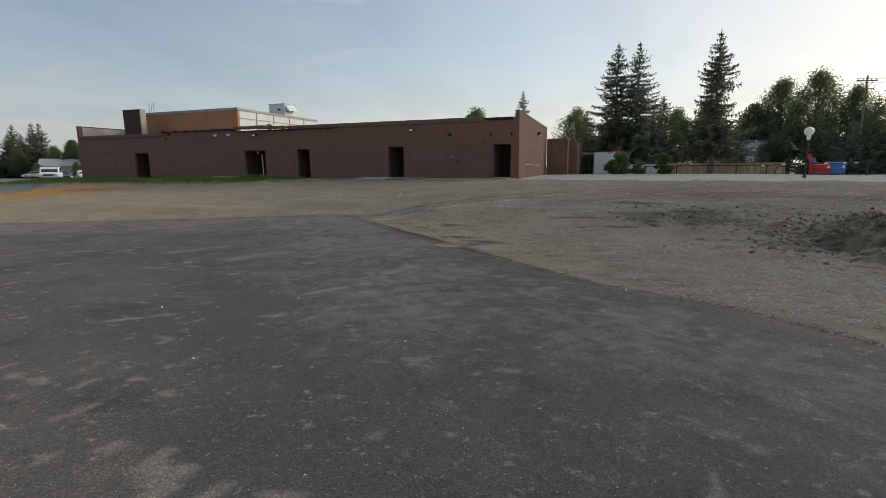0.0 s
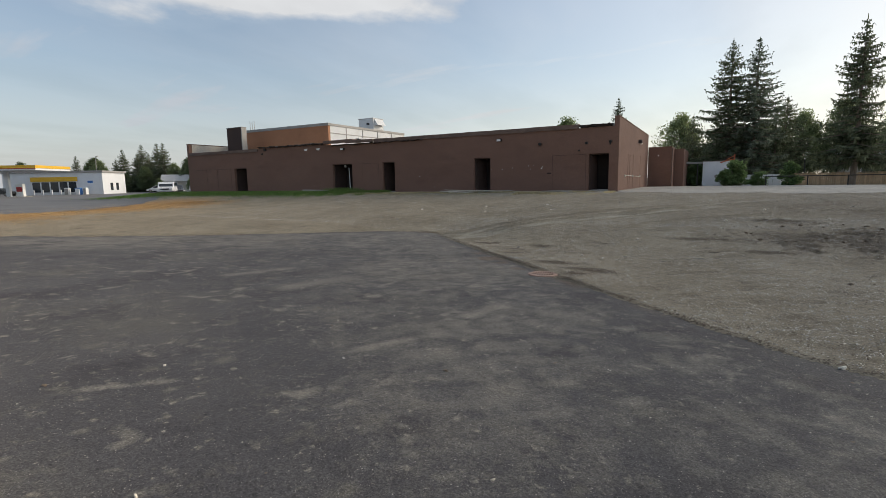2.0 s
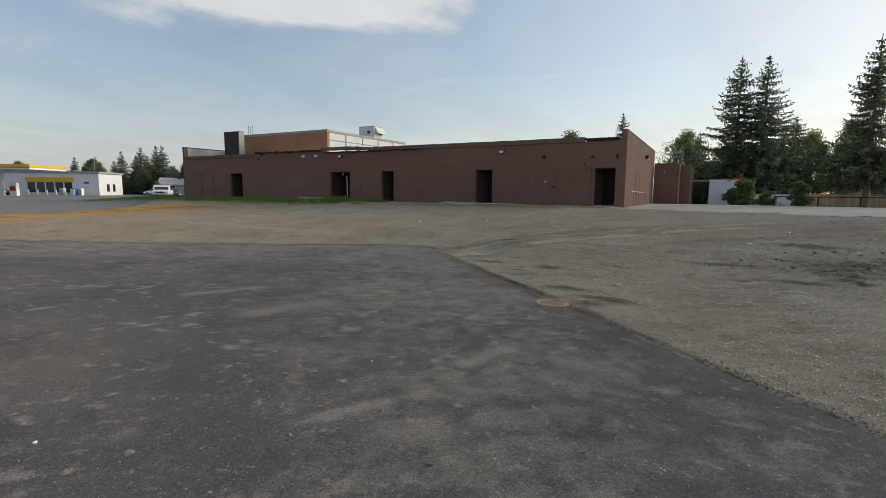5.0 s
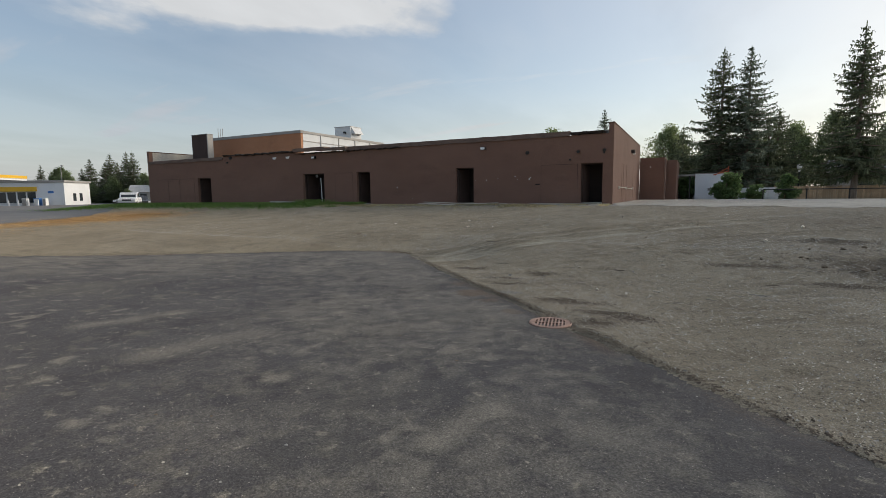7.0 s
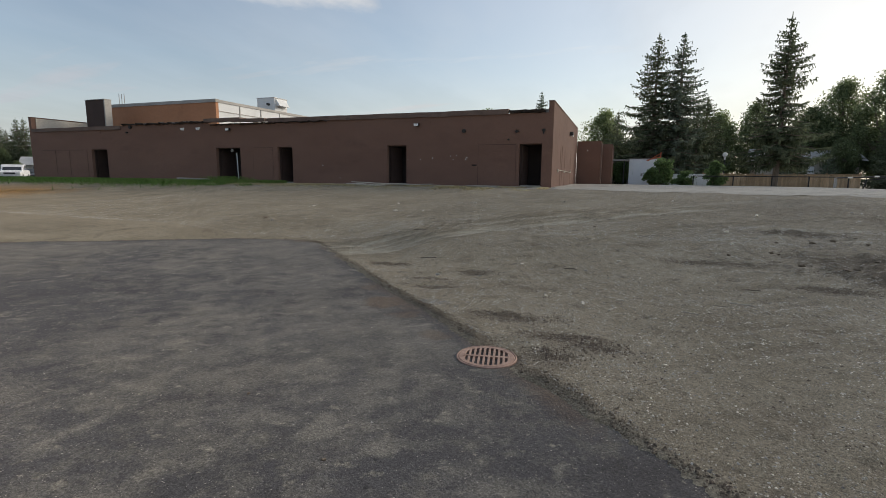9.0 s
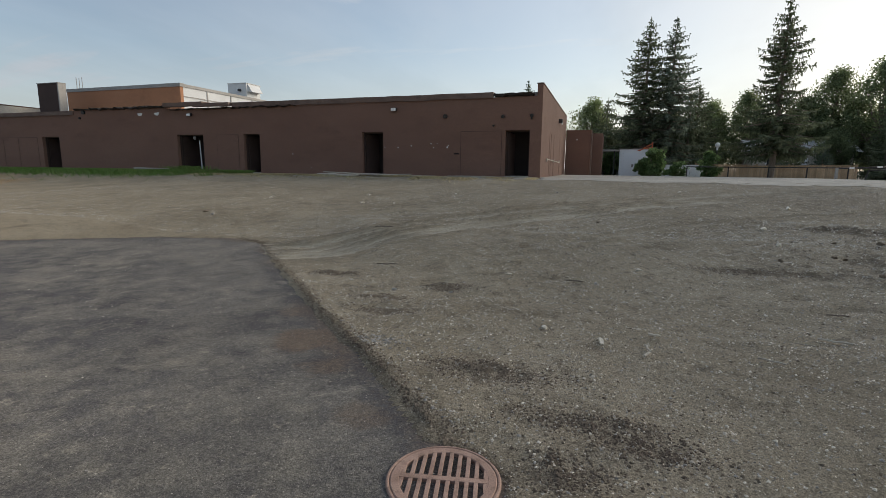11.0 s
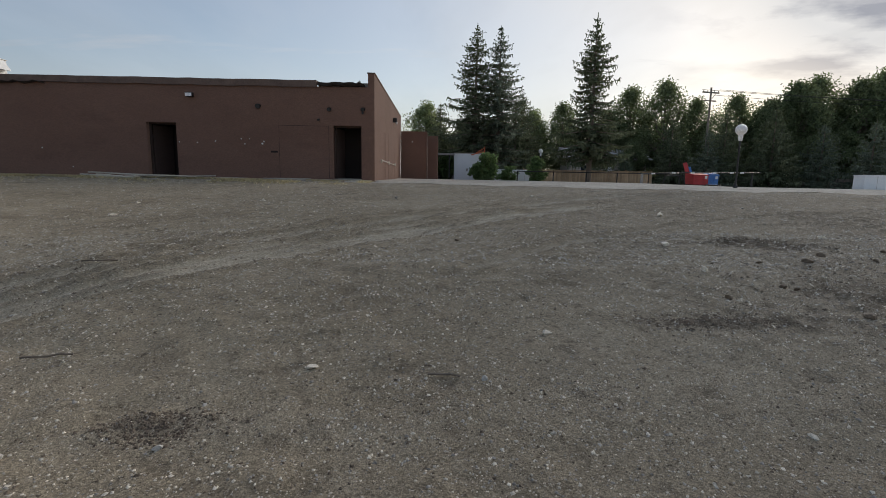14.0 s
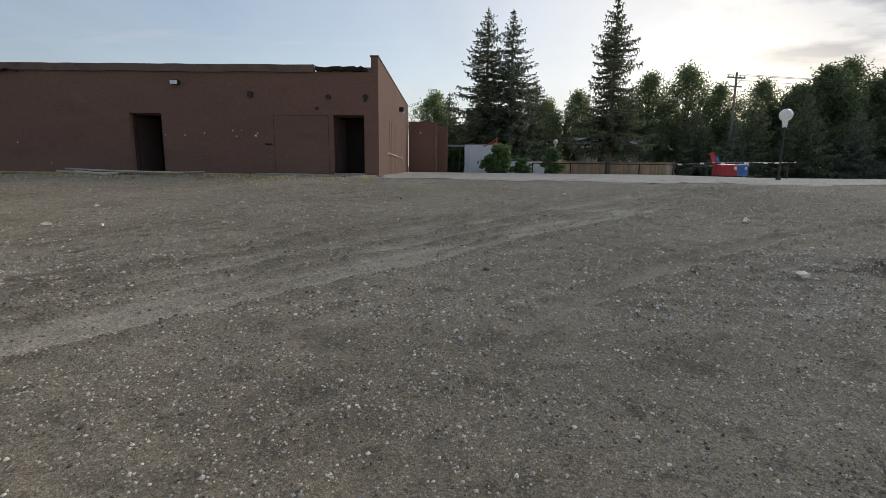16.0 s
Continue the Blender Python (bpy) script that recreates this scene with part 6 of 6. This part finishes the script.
STONES = [(-1.85, 15.35, 0.05, "chip"), (0.12, 16.84, 0.07, "chip"), (1.32, 20.64, 0.10, "chip"), (-3.46, 14.79, 0.040, "chip"), (-9.13, 21.45, 0.10, "chip"), (-2.43, 18.14, 0.05, "clod"), (0.20, 17.93, 0.07, "chip"),
          (-4.7, 13.94, 0.045, "pebble"), (-4.0, 14.03, 0.04, "pebble"), (-12.29, 18.75, 0.12, "clod"), (-11.9, 18.6, 0.09, "pebble"), (-1.42, 11.0, 0.035, "chip"), (1.03, 6.88, 0.05, "chip"), (-2.78, 13.11, 0.05, "chip"),
          (-7.9, 21.0, 0.06, "chip"), (-5.8, 20.4, 0.05, "chip"), (-1.4, 20.9, 0.05, "pebble"), (2.7, 18.6, 0.06, "chip"), (-2.7, 16.7, 0.03, "pebble"), (-4.9, 17.3, 0.03, "chip"), (-6.3, 15.9, 0.03, "pebble"), (-0.7, 14.2, 0.03, "chip"), (-2.37, 14.68, 0.035, "pebble"),
          (-6.9, 23.6, 0.07, "chip"), (-10.3, 24.2, 0.08, "chip"), (-3.7, 23.4, 0.06, "pebble"), (-0.3, 24.5, 0.06, "chip"), (3.9, 22.4, 0.06, "pebble"), (-12.9, 22.2, 0.08, "chip")]
for k, (x, y, s, m) in enumerate(STONES):
    rock(x, y, s, m, {"chip": "pale chipped stone on the dirt", "pebble": "grey stone on the dirt", "clod": "dark clod of soil on the dirt"}[m], 100 + k, name="soil_clod" if m == "clod" else "stone")
for k, (x, y, s, m) in enumerate(((-2.58, 2.72, 0.024, "chip"), (-1.02, 3.76, 0.020, "chip"), (-4.78, 3.19, 0.028, "clod"), (-3.08, 4.92, 0.022, "pebble"), (-2.06, 5.10, 0.028, "clod"), (-1.27, 5.78, 0.02, "clod"), (-4.38, 3.96, 0.02, "chip"), (-3.60, 6.51, 0.018, "pebble"), (-3.39, 8.63, 0.018, "clod"), (-4.43, 9.19, 0.016, "clod"))):
    r = part("stone", rock_mesh(300 + k, s), m)
    r.matrix_basis = pose(x, y, float(asphalt_z(y)) + s * 0.3, 0, 0, k * 50)
    tagged(r, "small loose stone on the asphalt", "stone", group="asphalt stones")
for k in range(46):
    x, y = rnd.gauss(3.4, 1.9), rnd.gauss(16.2, 0.9)
    rock(x, y, rnd.uniform(0.03, 0.08), "clod", "dark lump of turned soil by the heap", 200 + k, 0.7, "soil lumps", "soil_clod")
for k in range(14):
    x = rnd.uniform(-40, -6)
    rock(x, 33.3 + rnd.uniform(-0.4, 0.3), rnd.uniform(0.07, 0.16), "concrete" if k % 2 else "clod", "lump of rubble at the foot of the wall", 260 + k, 0.6, "wall rubble", "rubble")

for k in range(38):
    kind = ("concrete", "plank", "clod", "stucco")[k % 4]
    rock(rnd.uniform(-18.5, -5.2), 33.35 + rnd.uniform(-0.7, 0.3), rnd.uniform(0.07, 0.20), kind, "broken lump of plaster at the foot of the wall" if kind != "clod" else "dark lump of soil at the foot of the wall", 320 + k, 0.5, "wall rubble", "rubble")
for k in range(9):
    rock(-51.2 + rnd.gauss(0, 1.0), 32.2 + rnd.gauss(0, 0.3), rnd.uniform(0.16, 0.34), "tear" if k % 3 else "concrete", "dark lump of demolition rubble in the grass", 290 + k, 0.6, "corner rubble", "rubble")

# sticks and scraps on the dirt
def stick(x, y, length, turn, r, mat, label):
    bm = bmesh.new()
    pts_ = [Vector((length * (k / 4 - 0.5), 0.03 * length * math.sin(k * 2.1 + x), 0.01 * math.sin(k * 3))) for k in range(5)]
    for a, b in zip(pts_, pts_[1:]):
        tube(a, b, r, r * 0.9, 6, bm)
    s = part("stick", bm, mat)
    s.matrix_basis = pose(x, y, ground_at(x, y) + r + 0.014, 0, 0, turn)
    tagged(s, label, "stick", group="loose sticks")


stick(-2.62, 14.72, 0.20, -4, 0.008, "bark", "short dry twig on the dirt")
stick(-1.90, 12.82, 0.17, 100, 0.010, "plank", "bleached stick on the dirt")
stick(-1.915, 12.685, 0.13, 66, 0.011, "plank", "bleached stick on the dirt")
stick(-0.34, 13.55, 0.24, -14, 0.011, "plank", "bleached stick on the dirt")
stick(-1.0, 12.86, 0.19, -24, 0.008, "plank", "thin bleached stick on the dirt")
stick(-1.82, 13.17, 0.10, -8, 0.012, "plank", "short bleached stick on the dirt")
stick(-0.05, 14.3, 0.20, 5, 0.007, "bark", "dry twig on the dirt")
stick(-0.6, 13.4, 0.16, -10, 0.005, "plank", "dry straw stalk on the dirt")
stick(-6.3, 17.0, 0.34, 15, 0.008, "bark", "dry twig on the dirt")
stick(-5.3, 15.0, 0.30, 20, 0.008, "bark", "dry twig on the dirt")
scrap = part("paper_scrap", prism([(-0.022, -0.065), (0.006, -0.07), (0.024, 0.03), (0.012, 0.07), (-0.016, 0.062)], "z", 0, 0.012, 0.003), "chip")
scrap.matrix_basis = pose(-2.27, 12.89, ground_at(-2.27, 12.89) + 0.012, 4, 3, 12)
tagged(scrap, "pale splinter of wood on the dirt", "scrap")


def scatter(name, n, place, size, mat, label, seed, on_asphalt=False):
    """Many small stones in one mesh; each a flattened, uneven eight-sided lump."""
    rng = np.random.default_rng(seed)
    xy = place(rng, n)
    d = edge_distance(xy[:, 0], xy[:, 1])
    xy = xy[(d < -0.05) if on_asphalt else (d > 0.02 if mat == "clod" else d > 0.12)]
    n = len(xy)
    z = asphalt_z(xy[:, 1]) if on_asphalt else terrain(xy[:, 0], xy[:, 1])
    s = size * np.clip(rng.lognormal(0, 0.45, n), 0.3, 2.6)
    base = np.array([[1, 0, -0.3], [0, 1, -0.3], [-1, 0, -0.3], [0, -1, -0.3], [0.45, 0.2, 0.46], [-0.4, -0.2, 0.42]])
    v = base[None] * rng.uniform(0.65, 1.35, (n, 6, 3))
    a = rng.uniform(0, 6.283, n)
    c, q = np.cos(a), np.sin(a)
    x = v[:, :, 0] * c[:, None] - v[:, :, 1] * q[:, None]
    y = v[:, :, 0] * q[:, None] + v[:, :, 1] * c[:, None]
    v = np.stack([x, y, v[:, :, 2]], 2) * s[:, None, None]
    v += np.column_stack([xy, z + s * 0.12])[:, None, :]
    tri = np.array([[0, 1, 4], [1, 5, 4], [1, 2, 5], [2, 3, 5], [3, 4, 5], [3, 0, 4]])
    f = (np.arange(n)[:, None, None] * 6 + tri[None]).reshape(-1, 3)
    me = bpy.data.meshes.new(name)
    me.vertices.add(n * 6)
    me.vertices.foreach_set("co", v.astype(np.float32).ravel())
    me.loops.add(f.size)
    me.loops.foreach_set("vertex_index", f.ravel().astype(np.int32))
    me.polygons.add(len(f))
    me.polygons.foreach_set("loop_start", np.arange(0, f.size, 3, dtype=np.int32))
    me.update(calc_edges=True)
    me.materials.append(M[mat])
    return tagged(new(name, me), label, "gravel", kind="stuff")


def near_dirt(rng, n):
    x, y = rng.uniform(-9, 5, n), rng.uniform(6, 19, n)
    keep = 0.62 + 0.38 * wave(x, y, 0.9, 33) > rng.uniform(0, 1, n) + 0.8 * worn(x, y)
    return np.column_stack([x, y])[keep]


def far_dirt(rng, n):
    x, y = rng.uniform(-24, 16, n), 17 + 16 * rng.uniform(0, 1, n) ** 1.5
    return np.column_stack([x, y])[worn(x, y) < rng.uniform(0.1, 1, n)]


def on_tar(rng, n):
    x, y = rng.uniform(-14, 4, n), rng.uniform(0, 16.5, n)
    keep = 0.5 + 0.5 * wave(x, y, 1.6, 34) > rng.uniform(0.1, 0.95, n)
    return np.column_stack([x, y])[keep]


def tar_edge(rng, n):
    k = rng.integers(3, 19, n)
    e = np.array(EDGE)
    p = e[k] + (e[k + 1] - e[k]) * rng.uniform(0, 1, (n, 1))
    p = p + np.abs(rng.normal(0.0, 0.09, (n, 1))) * np.array([0.7, 0.7]) + rng.normal(0.0, 0.02, (n, 2))
    return p[np.hypot(p[:, 0] + 2.977, p[:, 1] - 10.69) > 0.30]


def off_drain(place):
    def inner(rng, n):
        p = place(rng, n)
        return p[np.hypot(p[:, 0] + 2.977, p[:, 1] - 10.69) > 0.30]
    return inner


def wall_foot(rng, n):
    return np.column_stack([rng.uniform(-49, -5.3, n), 33.85 - np.abs(rng.normal(0, 0.7, n))])


def dug(rng, n):
    t = np.array(TURNED)
    t = t[rng.choice(len(t), n, p=t[:, 2] * t[:, 3] / (t[:, 2] * t[:, 3]).sum())]
    return t[:, :2] + rng.normal(0, 0.42, (n, 2)) * t[:, 2:]


def scuffs(rng, n):
    t = np.array(SCUFFED)
    t = t[rng.choice(len(t), n, p=t[:, 2] * t[:, 3] / (t[:, 2] * t[:, 3]).sum())]
    return t[:, :2] + rng.normal(0, 0.5, (n, 2)) * t[:, 2:]


def spill(rng, n):
    return np.array([-4.62, 12.05]) + rng.normal(0, 1, (n, 2)) * np.array([0.22, 0.09])


def lane_side(rng, n):
    e = np.array(LANE)
    k = rng.integers(0, len(e) - 1, n)
    p = e[k] + (e[k + 1] - e[k]) * rng.uniform(0, 1, (n, 1))
    o = np.array((-0.86, -0.54, -0.22, 0.16, 0.46, 0.78, 1.16))[rng.integers(0, 7, n)] + rng.normal(0, 0.06, n)
    p = p + o[:, None] * np.array([-0.72, 0.62])
    return p[p[:, 1] > 15.4 + rng.uniform(0, 1.0, n)]


scatter("pebbles", 80000, off_drain(near_dirt), 0.0056, "pebble", "small grey pebbles strewn over the dirt", 81)
scatter("stone_chips", 150000, off_drain(near_dirt), 0.0054, "chip", "pale stone chips strewn over the dirt", 82)
scatter("crumbs", 60000, off_drain(near_dirt), 0.0056, "clod", "dark crumbs of soil strewn over the dirt", 88)
scatter("crumbs", 16000, off_drain(dug), 0.0100, "clod", "dark crumbs of freshly turned soil", 92)
scatter("crumbs", 13000, off_drain(scuffs), 0.0066, "clod", "dark crumbs of scuffed soil", 95)
scatter("crumbs", 900, spill, 0.0036, "clod", "brown soil spilled on the asphalt", 96, True)
scatter("crumbs", 5000, lane_side, 0.0075, "clod", "dark crumbs thrown up beside the wheel tracks", 93)
scatter("stone_chips", 52000, far_dirt, 0.0080, "chip", "pale stone chips strewn over the dirt", 83)
scatter("pebbles", 22000, far_dirt, 0.010, "pebble", "small grey pebbles strewn over the dirt", 84)
scatter("crumbs", 12000, far_dirt, 0.009, "clod", "dark crumbs of soil strewn over the dirt", 89)


def heaped(rng, n):
    return np.array([8.6, 13.0]) + rng.normal(0, 0.5, (n, 2)) * np.array([3.4, 3.2])


scatter("soil_lumps", 5000, heaped, 0.045, "clod", "dark clods of soil lying on the heap", 97)
scatter("grit", 9000, on_tar, 0.0042, "pebble", "fine grit lying on the asphalt", 85, True)
scatter("stone_chips", 3000, on_tar, 0.0050, "chip", "pale stone chips on the asphalt", 86, True)
scatter("crumbs", 1400, on_tar, 0.0060, "clod", "dark crumbs of soil on the asphalt", 90, True)
scatter("crumbs", 6000, off_drain(tar_edge), 0.0080, "clod", "dark crumbs of soil along the asphalt edge", 87)
scatter("pebbles", 2500, off_drain(tar_edge), 0.0070, "pebble", "grey pebbles along the asphalt edge", 91)


def kicked(rng, n):
    return np.array([-4.15, 12.33]) + rng.normal(0, 1, (n, 2)) * np.array([0.13, 0.08])


scatter("pebbles", 150, kicked, 0.010, "pebble", "grey stones kicked up at the asphalt edge", 98)
scatter("wall_rubble", 7000, wall_foot, 0.045, "concrete", "pale crumbled plaster along the foot of the wall", 94)
